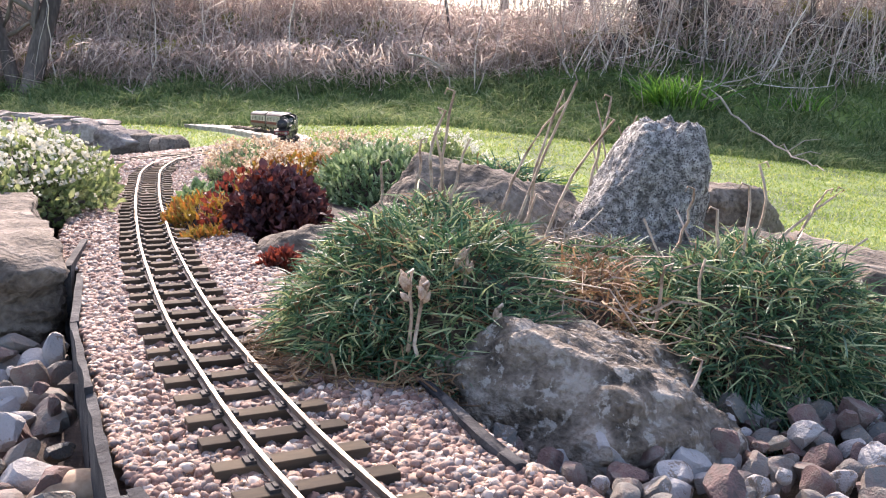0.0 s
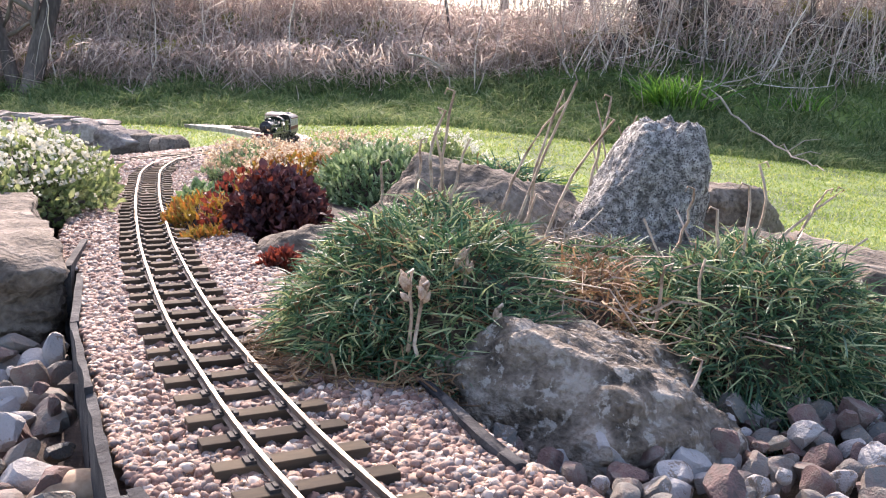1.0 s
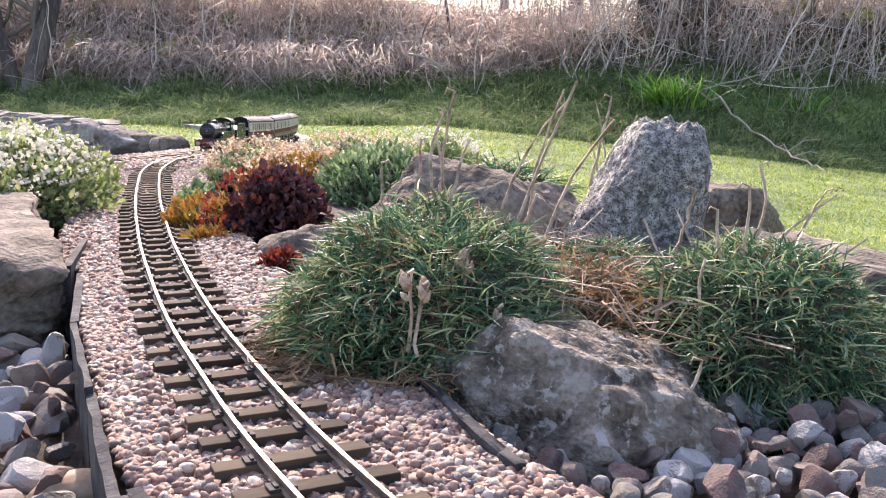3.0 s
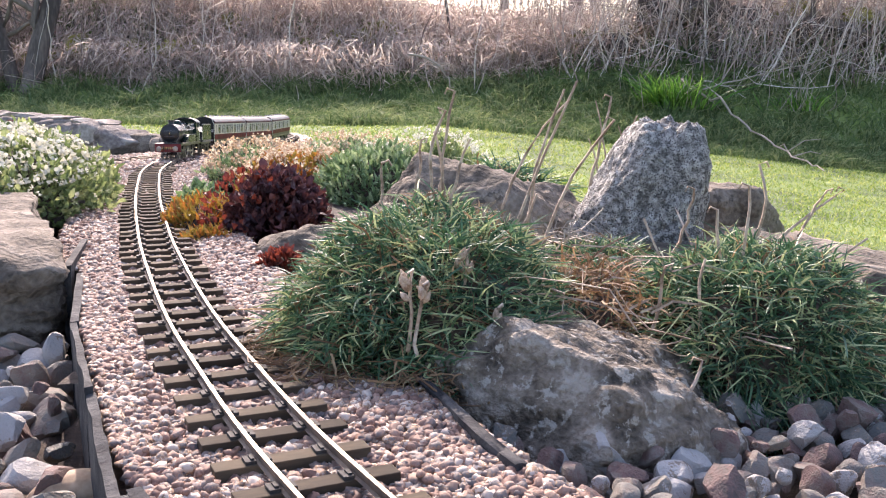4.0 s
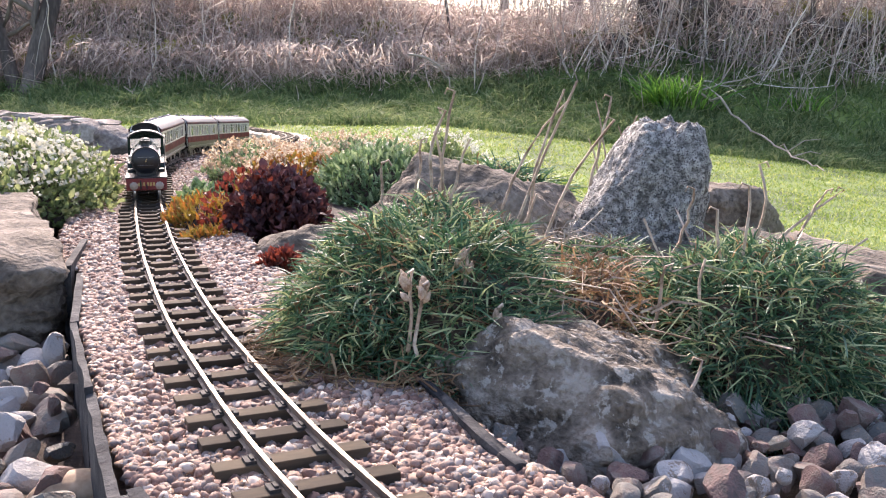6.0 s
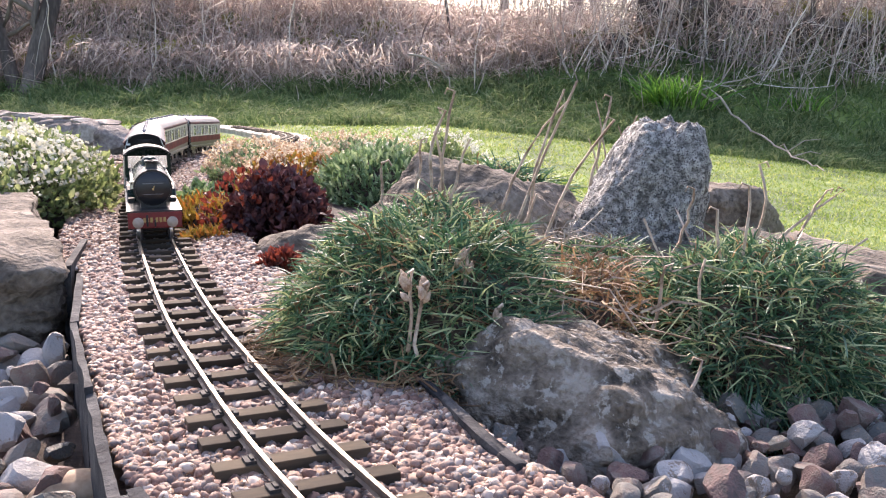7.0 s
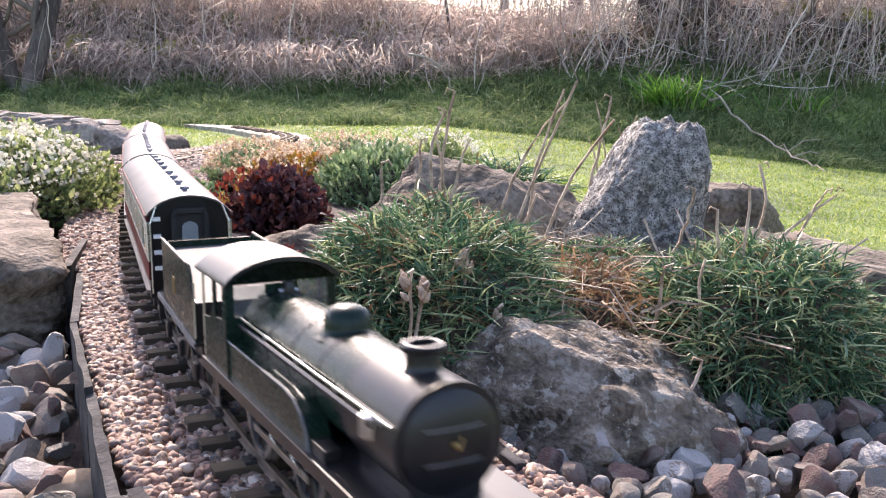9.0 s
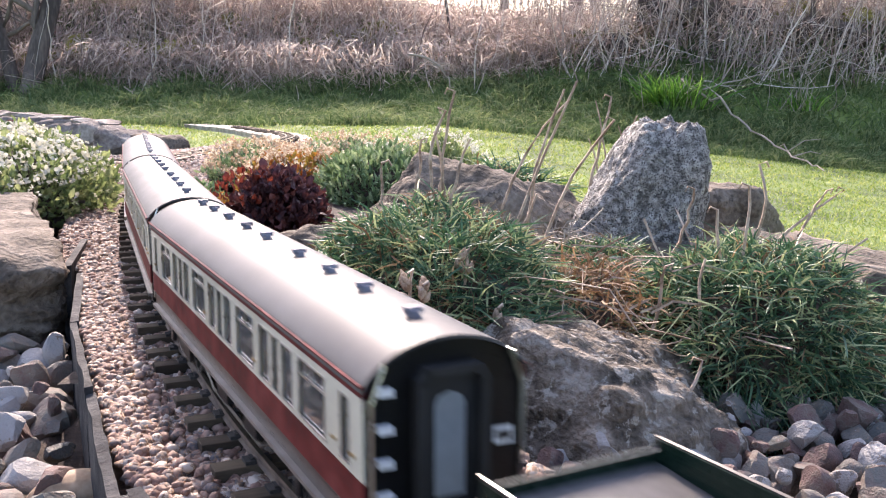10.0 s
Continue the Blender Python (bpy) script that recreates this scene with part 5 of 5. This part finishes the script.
def left_side(x, y):
    i = int(np.argmin(np.hypot(TRACK[:, 0] - x, TRACK[:, 1] - y)))
    return x < TRACK[i, 0] and from_line(x, y) > 0.090 and y < 0.95


def right_side(x, y):
    i = int(np.argmin(np.hypot(TRACK[:, 0] - x, TRACK[:, 1] - y)))
    return x > TRACK[i, 0] and from_line(x, y) > 0.105


pebble_bed("pebble_bed", "grey and brown loose cobbles beside the edging", left_side, lambda x, y: -0.068, 1, 420, ((-0.42, -0.08), (0.36, 0.90)), 0.0165)
pebble_bed("pebble_bed", "grey rounded and broken pebbles below the rockery", right_side, lambda x, y: -0.040 - 0.02 * max(0, 0.5 - y), 2, 560, ((0.02, 0.42), (0.36, 0.64)), 0.0118)


def fill_sheet(x0, x1, y0, y1, z, label):
    v, f = [], []
    nx, ny = 24, 24
    for j in range(ny + 1):
        for i in range(nx + 1):
            x, y = x0 + (x1 - x0) * i / nx, y0 + (y1 - y0) * j / ny
            v.append((x, y, z + 0.004 * noise.noise(Vector((x * 40, y * 40, 2)))))
    for j in range(ny):
        for i in range(nx):
            a = j * (nx + 1) + i
            f.append((a, a + 1, a + nx + 2, a + nx + 1))
    tagged(solid("soil", v, f, M_SOIL, smooth=True), label, "soil", kind="structure")


fill_sheet(0.0, 0.56, 0.3, 0.80, -0.058, "dark soil under the pebbles")
fill_sheet(-0.7, -0.16, 0.2, 1.0, -0.080, "dark soil under the cobbles")
fill_sheet(-0.25, 0.18, 0.62, 1.9, -0.026, "dark garden soil of the rockery")


def scatter_ballast():
    """Fine gravel over the beds: joined beyond the nearest few hundred stones."""
    rng = np.random.default_rng(12)
    ico = bmesh.new()
    bmesh.ops.create_icosphere(ico, subdivisions=1, radius=1.0)
    base1 = np.array([v.co[:] for v in ico.verts])
    face1 = np.array([[v.index for v in f.verts] for f in ico.faces])
    ico.free()
    ico = bmesh.new()
    bmesh.ops.create_icosphere(ico, subdivisions=2, radius=1.0)
    base2 = np.array([v.co[:] for v in ico.verts])
    face2 = np.array([[v.index for v in f.verts] for f in ico.faces])
    ico.free()

    def lay(line, along, s0, s1, half_l, half_r, size, n, base, faces, name, parent, label):
        s = rng.uniform(s0, s1, n)
        o = rng.uniform(-half_r, half_l, n)
        x, y = np.interp(s, along, line[:, 0]), np.interp(s, along, line[:, 1])
        dx = np.interp(s + 0.01, along, line[:, 0]) - np.interp(s - 0.01, along, line[:, 0])
        dy = np.interp(s + 0.01, along, line[:, 1]) - np.interp(s - 0.01, along, line[:, 1])
        ll = np.hypot(dx, dy)
        x, y = x - dy / ll * o, y + dx / ll * o
        r = size * rng.uniform(0.5, 1.5, n)
        sc = np.stack([r * rng.uniform(0.9, 1.3, n), r * rng.uniform(0.75, 1.0, n), r * rng.uniform(0.6, 0.9, n)], 1)
        a = rng.uniform(0, 6.28, n)
        lump = 1 + 0.25 * rng.normal(size=(n, len(base), 1)).clip(-1.5, 1.5)
        v = base[None] * lump * sc[:, None]
        tl = rng.normal(0, 0.35, (n, 1))
        v = np.stack([v[..., 0], v[..., 1] * np.cos(tl) - v[..., 2] * np.sin(tl), v[..., 1] * np.sin(tl) + v[..., 2] * np.cos(tl)], -1)
        c, q = np.cos(a)[:, None], np.sin(a)[:, None]
        shoulder = np.clip((np.abs(o) - 0.035) / 0.03, 0, 1)
        z = np.interp(y, *FALL) - 0.0128 + 0.0035 * shoulder + r * rng.uniform(0.15, 0.7, n)
        v = np.stack([v[..., 0] * c - v[..., 1] * q + x[:, None], v[..., 0] * q + v[..., 1] * c + y[:, None], v[..., 2] + z[:, None]], -1)
        f = (faces[None] + (np.arange(n) * len(base))[:, None, None]).reshape(-1, 3)
        ob = solid(name, v.reshape(-1, 3).tolist(), f.tolist(), M_GRAVEL, parent, smooth=True)
        tagged(ob, label, kind="stuff")

    near = s_at_y(0.95)
    lay(TRACK, TRACK_S, s_at_y(0.30), s_at_y(0.62), 0.074, 0.098, 0.0026, 9500, base2, face2, "gravel", ballast, "fine pink and grey gravel")
    lay(TRACK, TRACK_S, s_at_y(0.62), near, 0.074, 0.10, 0.0027, 10000, base1, face1, "gravel", ballast, "fine pink and grey gravel")
    lay(TRACK, TRACK_S, near, s_at_y(2.0), 0.10, 0.10, 0.0028, 19000, base1, face1, "gravel", ballast, "fine pink and grey gravel")
    lay(TRACK, TRACK_S, s_at_y(2.0), s_at_y(3.4), 0.16, 0.11, 0.0046, 9000, base1, face1, "gravel", ballast, "fine pink and grey gravel")
    lay(SIDE_TRACK, SIDE_S, 0.2, 1.3, 0.12, 0.12, 0.0050, 6000, base1, face1, "gravel", ballast_side, "fine pink and grey gravel")
    # the nearest stones one by one
    rnd = random.Random(8)
    kinds = []
    for k in range(10):
        bm = stone_bm((1.25, 0.95, 0.8), 300 + k, cuts=5, detail=2, rough=0.08)
        me = bpy.data.meshes.new("gravel_stone")
        bm.to_mesh(me)
        bm.free()
        me.materials.append(M_GRAVEL_OB)
        me.shade_smooth()
        kinds.append(me)
    for _ in range(290):
        s = rnd.uniform(s_at_y(0.36), s_at_y(0.62))
        o = rnd.choice((rnd.uniform(0.042, 0.073), rnd.uniform(-0.080, -0.042)))
        p, d = on_line(s)
        q = p + Vector((-d.y, d.x, 0)) * o
        r = rnd.uniform(0.0022, 0.0036)
        ob = new("gravel_stone", rnd.choice(kinds))
        ob.parent = ballast
        ob.matrix_world = Matrix.LocRotScale((q.x, q.y, -0.0075 + rnd.uniform(-0.001, 0.002)), Euler((rnd.gauss(0, 0.4), rnd.gauss(0, 0.4), rnd.uniform(0, 6.28))), Vector((r, r, r)))


scatter_ballast()


# ---- lawn, bank and hedge ----
def heights(x, y):
    return np.array([ground_height(float(a), float(c)) for a, c in zip(x, y)])


def grass(name, n, xr, yr, length, width, material, seed, label, keep=None, droop=0.35, lean=0.35):
    rng = np.random.default_rng(seed)
    u = rng.uniform(0, 1, n)
    y = yr[0] * (yr[1] / yr[0]) ** u
    x = rng.uniform(-1, 1, n) * (0.48 * y + 0.3)
    x = np.clip(x, xr[0], xr[1])
    ok = (x > xr[0]) & (x < xr[1])
    if keep is not None:
        ok &= keep(x, y)
    x, y = x[ok], y[ok]
    z = heights(x, y)
    n = len(x)
    way = np.stack([rng.normal(0, lean, n), rng.normal(0, lean, n), np.ones(n)], 1)
    way /= np.linalg.norm(way, axis=1, keepdims=True)
    grow = 0.75 + 0.25 * y / yr[0] / (yr[1] / yr[0]) * 2
    ob = solid(name, *blades(np.stack([x, y, z - 0.004], 1), way, length * rng.uniform(0.5, 1.3, n) * grow, width * rng.uniform(0.7, 1.3, n) * (0.6 + 0.25 * y), np.full(n, droop), rng, 2), material)
    return tagged(ob, label, "grass", kind="stuff")


def on_lawn(x, y):
    edge = np.interp(y, (0.9, 1.3, 1.5, 2.5, 3.5), (0.64, 0.44, 0.22, -0.02, -0.38))
    line_x = np.interp(y, (3.15, 3.8, 4.2, 4.7, 5.2, 5.8, 6.4, 7.1), (-0.606, -0.606, -0.64, -0.76, -0.95, -1.17, -1.55, -2.2))
    return (x > edge) & (y < 3.4) | (y >= 3.4) & (np.abs(x - line_x) > 0.16)


grass("lawn_grass", 90000, (-4.5, 4.5), (1.05, 7.6), 0.026, 0.0028, M_GRASS, 61, "short sunlit lawn grass", on_lawn)
def in_clumps(x, y):
    """Patches of the bank's foot where the long grass stands in clumps."""
    return np.array([noise.fractal(Vector((a * 2.6, c * 1.8, 4.0)), 1.0, 2.0, 3) > 0.06 for a, c in zip(x, y)])


grass("rough_grass", 42000, (-5, 5), (6.4, 8.7), 0.16, 0.0042, M_BANKGRASS, 63, "tall clumps of rough grass on the bank's foot", in_clumps, 0.45, 0.3)
grass("bank_grass", 34000, (-5, 5), (6.3, 9.0), 0.12, 0.0040, M_BANKGRASS, 62, "long rough grass at the foot of the bank", None, 0.5, 0.4)


def hedge():
    """Dead bracken and brambles hanging in clumps, then bare upright stems, over an old mossy bank."""
    rng = np.random.default_rng(71)
    n = 5200
    cx = rng.uniform(-5.2, 5.2, 260)
    cy = 8.0 + rng.uniform(0, 1.5, 260)
    pick = rng.integers(0, 260, n)
    x, y = cx[pick] + rng.normal(0, 0.10, n), cy[pick] + rng.normal(0, 0.08, n)
    a = np.stack([x, y, heights(x, y) - 0.02], 1)
    e = a + np.stack([rng.normal(0, 0.24, n), rng.normal(-0.12, 0.16, n), rng.uniform(0.05, 0.36, n)], 1)
    tagged(solid("dead_bracken", *sticks(a, e, rng.uniform(0.002, 0.006, n), rng, 0.22), M_BRACKEN), "tangle of dead brown bracken on the field bank", "dead bracken", kind="stuff")
    n = 46000
    cx = np.concatenate([rng.uniform(-5.4, 5.4, 150), rng.uniform(-5.4, 1.2, 410)])
    cy = 7.95 + rng.uniform(0, 1.5, 560)
    pick = rng.integers(0, 560, n)
    x, y = cx[pick] + rng.normal(0, 0.13, n), cy[pick] + rng.normal(0, 0.08, n)
    p = np.stack([x, y, heights(x, y) + rng.uniform(0, 0.34, n)], 1)
    way = rng.normal(size=(n, 3)) * np.array([0.6, 0.6, 0.5]) + np.array([0, -0.35, -0.45])
    way /= np.linalg.norm(way, axis=1, keepdims=True)
    tagged(solid("dead_leaves", *blades(p, way, rng.uniform(0.05, 0.18, n), rng.uniform(0.004, 0.013, n), np.full(n, 0.5), rng, 2), M_BRACKEN), "withered brown fronds hanging on the bank", "dead bracken", kind="stuff")
    n = 1150
    x = np.concatenate([rng.uniform(-5.2, 5.2, 420), rng.uniform(0.7, 4.8, 730)])
    y = 7.75 + rng.uniform(0, 1.7, n)
    a = np.stack([x, y, heights(x, y) - 0.03], 1)
    hgt = rng.uniform(0.35, 1.5, n)
    e = a + np.stack([rng.normal(0.08, 0.17, n) * hgt * 1.3, rng.normal(-0.05, 0.12, n), hgt], 1)
    tagged(solid("hedge_stems", *sticks(a, e, 0.0022 + 0.0062 * rng.uniform(0, 1, n) ** 2.2, rng, 0.06, 6), M_HEDGE), "bare upright hedge stems and saplings", "hedge", kind="stuff")
    n = 500
    x = rng.uniform(0.5, 4.8, n)
    y = 7.6 + rng.uniform(0, 1.2, n)
    a = np.stack([x, y, heights(x, y) + rng.uniform(0, 0.5, n)], 1)
    e = a + np.stack([rng.normal(0, 0.4, n), rng.normal(-0.1, 0.15, n), rng.normal(0.05, 0.25, n)], 1)
    tagged(solid("brambles", *sticks(a, e, rng.uniform(0.002, 0.005, n), rng, 0.2, 5), M_HEDGE), "arching bare brambles across the bank", "hedge", kind="stuff")
    n = 4200
    x = rng.uniform(-5.6, 5.6, n)
    y = 9.2 + rng.uniform(0, 1.6, n)
    a = np.stack([x, y, rng.uniform(0.35, 1.0, n)], 1)
    e = a + np.stack([rng.normal(0, 0.18, n), rng.normal(0, 0.1, n), rng.uniform(0.15, 0.75, n)], 1)
    tagged(solid("hedge_twigs", *sticks(a, e, rng.uniform(0.0018, 0.005, n), rng, 0.1, 4), M_HEDGE), "fine bare twigs against the sky", "hedge", kind="stuff")


hedge()


def moss_lump(x, y, z, s, seed, label="mossy stone on top of the field bank"):
    rock("mossy_stone", pose(x, y, z, 0, 0, seed * 37), (s, s * 0.7, s * 0.45), seed, M_MOSS, label, "stone", "mossy stones of the bank", detail=4, rough=0.25)


rng_m = random.Random(14)
for i in range(30):
    x = -4.6 + 9.4 * i / 29 + rng_m.uniform(-0.15, 0.15)
    y = 8.65 + rng_m.uniform(-0.25, 0.2)
    moss_lump(x, y, ground_height(x, y) + 0.06, rng_m.uniform(0.13, 0.26), 80 + i)
moss_lump(0.75, 8.0, 0.10, 0.10, 120, "mossy stump in the bank")
for i in range(16):
    x = 1.3 + 3.5 * i / 15 + rng_m.uniform(-0.1, 0.1)
    y = 8.3 + rng_m.uniform(-0.1, 0.25)
    rock("bank_stone", pose(x, y, ground_height(x, y) + rng_m.uniform(0.02, 0.2), 0, 0, i * 41), (rng_m.uniform(0.12, 0.24), 0.12, rng_m.uniform(0.08, 0.14)), 400 + i, M_DARKSTONE, "dark stone set in the field bank", "stone", "stones of the bank", detail=4, cuts=7, rough=0.16, square=3.0)


def tree(name, foot, top, r0, r1, seed, label, limbs=5):
    rng = random.Random(seed)
    t = thing(name, pose(*foot), label, "tree")
    f, e = Vector((0, 0, -0.1)), Vector(top) - Vector(foot)
    pts = [f.lerp(e, k / 9) + Vector((rng.gauss(0, 0.02), rng.gauss(0, 0.02), 0)) * (e.length * 0.25 if 0 < k else 0) for k in range(10)]
    part("trunk", tube(bmesh.new(), pts, r0, r1, 12), M_BARK, t, "", 180)
    for i in range(limbs):
        k = rng.randrange(3, 9)
        d = Vector((rng.gauss(0, 1), rng.gauss(0, 0.6), rng.uniform(0.5, 1.4))).normalized()
        ln = e.length * rng.uniform(0.25, 0.5)
        q = [pts[k] + d * ln * j / 5 + Vector((rng.gauss(0, 0.02), rng.gauss(0, 0.02), 0.02 * j)) for j in range(6)]
        limb = part("limb", tube(bmesh.new(), q, r0 * 0.35, r1 * 0.2, 7), M_BARK, t, "", 180)
        bm = bmesh.new()
        for _ in range(14):
            s = q[rng.randrange(1, 6)]
            g = s + Vector((rng.gauss(0, 0.25), rng.gauss(0, 0.2), rng.uniform(0, 0.5)))
            tube(bm, [s, s.lerp(g, 0.5) + Vector((rng.gauss(0, 0.03), 0, 0)), g], 0.006, 0.002, 4)
        part("twigs", bm, M_BARK, limb)
    return t


tree("hedge_tree", (-3.28, 7.9, 0.02), (-2.92, 8.2, 1.5), 0.085, 0.06, 1, "old leaning hedge tree with rough bark", 6)
tree("hedge_tree", (-3.35, 7.95, 0.02), (-3.75, 8.2, 1.6), 0.06, 0.04, 2, "leaning side trunk of an old hedge tree", 3)
tree("hedge_tree", (0.72, 12.0, 0.5), (0.76, 12.0, 3.6), 0.06, 0.05, 3, "slim bare tree beyond the bank", 4)
tree("hedge_tree", (1.55, 12.0, 0.5), (1.58, 12.0, 3.6), 0.09, 0.075, 4, "bare tree beyond the bank", 4)
tree("hedge_tree", (1.78, 12.2, 0.5), (1.80, 12.0, 3.6), 0.05, 0.04, 5, "slim bare tree beyond the bank", 4)
tree("sapling", (3.0, 8.25, 0.12), (3.02, 8.25, 1.9), 0.026, 0.016, 6, "grey bare sapling in the hedge", 7)
tree("sapling", (3.9, 8.5, 0.2), (4.1, 8.5, 1.9), 0.02, 0.012, 7, "thin bare sapling in the hedge", 6)
tree("sapling", (0.1, 8.6, 0.2), (-0.1, 8.6, 1.9), 0.014, 0.008, 8, "thin bare sapling in the hedge", 5)


def daffodils(place, n, length, seed, label):
    rng = np.random.default_rng(seed)
    t = thing("daffodil_clump", pose(*place), label, "plant")
    p = np.stack([rng.normal(0, 0.10, n), rng.normal(0, 0.06, n), np.zeros(n)], 1)
    way = np.stack([p[:, 0] * 2.2 + rng.normal(0, 0.16, n), rng.normal(0, 0.2, n), np.ones(n)], 1)
    way /= np.linalg.norm(way, axis=1, keepdims=True)
    stuff_part("leaves", blades(p, way, length * rng.uniform(0.6, 1.1, n), np.full(n, 0.013), rng.uniform(0.02, 0.25, n), rng, 4), M_DAFF, t)
    k = 14
    p2 = np.stack([rng.normal(0.03, 0.09, k), rng.normal(0, 0.05, k), np.zeros(k)], 1)
    e = p2 + np.stack([rng.normal(0.04, 0.06, k), rng.normal(0, 0.05, k), rng.uniform(0.2, 0.33, k)], 1)
    stuff_part("dry_leaves", sticks(p2, e, np.full(k, 0.004), rng, 0.18), M_PALE, t, "pale dry stems")


daffodils((1.66, 7.25, ground_height(1.66, 7.25)), 210, 0.30, 5, "clump of fresh green daffodil leaves on the bank")
daffodils((2.6, 7.4, ground_height(2.6, 7.4)), 40, 0.18, 6, "small green leaf clump among pale stems")


def branch(pts, r, label, seed):
    rng = random.Random(seed)
    t = thing("fallen_branch", pose(0, 0, 0), label, "branch")
    v = [Vector(p) for p in pts]
    fine = [v[i].lerp(v[i + 1], k / 5) + Vector((rng.gauss(0, 0.015), rng.gauss(0, 0.02), rng.gauss(0, 0.015))) for i in range(len(v) - 1) for k in range(5)] + [v[-1]]
    part("stem", tube(bmesh.new(), fine, r, r * 0.4, 6), M_PALE, t, "", 180)
    for _ in range(4):
        s = fine[rng.randrange(3, len(fine) - 3)]
        e = s + Vector((rng.gauss(0.15, 0.2), rng.gauss(0, 0.2), rng.uniform(-0.12, 0.16)))
        part("side_twig", tube(bmesh.new(), [s, s.lerp(e, 0.5) + Vector((0, 0, 0.03)), e], r * 0.5, r * 0.2, 5), M_PALE, t, "", 180)


branch([(1.75, 7.45, 0.16), (1.95, 7.1, 0.0), (2.097, 6.8, -0.19), (2.2, 6.2, -0.31), (2.218, 5.6, -0.37)], 0.010, "long pale fallen branch reaching onto the lawn", 1)
branch([(1.75, 7.35, 0.08), (2.3, 7.4, 0.18), (3.0, 7.6, 0.35)], 0.008, "pale dead branch leaning in the hedge", 2)
branch([(-0.26, 7.6, 0.36), (0.0, 7.55, 0.26), (0.08, 7.5, 0.10)], 0.010, "bent dead branch hanging from the bank", 3)


# ---- how the train runs: place of the front buffer beam along the line, by time ----
NEAR = s_at_y(0.424)
RUN = [(0.0, 3.40), (1.3, 2.91), (2.5, 2.452), (4.0, 1.78), (5.5, 1.212), (7.0, 0.656), (7.5, 0.460), (8.0, 0.245), (8.5, 0.044), (9.0, -0.155), (9.5, -0.3627), (10.0, -0.5714)]
RUN = [(t, NEAR + d) for t, d in RUN]
_t = np.linspace(0, CLIP, 401)
_s = np.interp(_t, [a for a, _ in RUN], [b for _, b in RUN])
_pad = np.r_[2 * _s[0] - _s[12:0:-1], _s, 2 * _s[-1] - _s[-2:-14:-1]]
_s = np.convolve(_pad, np.hanning(25) / np.hanning(25).sum(), "valid")


def front_at(t):
    return float(np.interp(t, _t, _s))


def vehicle_pose(s_front, a, b):
    """The pose of a vehicle whose two pivots lie a and b behind its front end."""
    p, _ = on_line(s_front + a)
    q, _ = on_line(s_front + b)
    d = (p - q).normalized()
    o = p + d * a
    return Matrix.Translation(o) @ Euler((math.asin(d.z), 0, math.atan2(-d.x, d.y))).to_matrix().to_4x4()


def motions():
    times = [round(0.1 * i, 2) for i in range(int(CLIP * 10) + 1)]
    for ob, back, a, b in TRAIN:
        walk(ob, [(t, vehicle_pose(front_at(t) + back, a, b)) for t in times])
    for ob, home, r in WHEELS:
        n = int(math.ceil(abs(front_at(0) - front_at(CLIP)) / (r * 1.2)))
        ss = np.linspace(front_at(0), front_at(CLIP), n)
        tt = np.interp(-ss, -_s, _t)
        rows, last = [], -1
        for s, t in zip(ss, tt):
            if frame(t) > last:
                last = frame(t)
                rows.append((t, home @ Euler((-(front_at(0) - front_at(round(t * FPS) / FPS)) / r, 0, 0)).to_matrix().to_4x4()))
        walk(ob, rows)


motions()
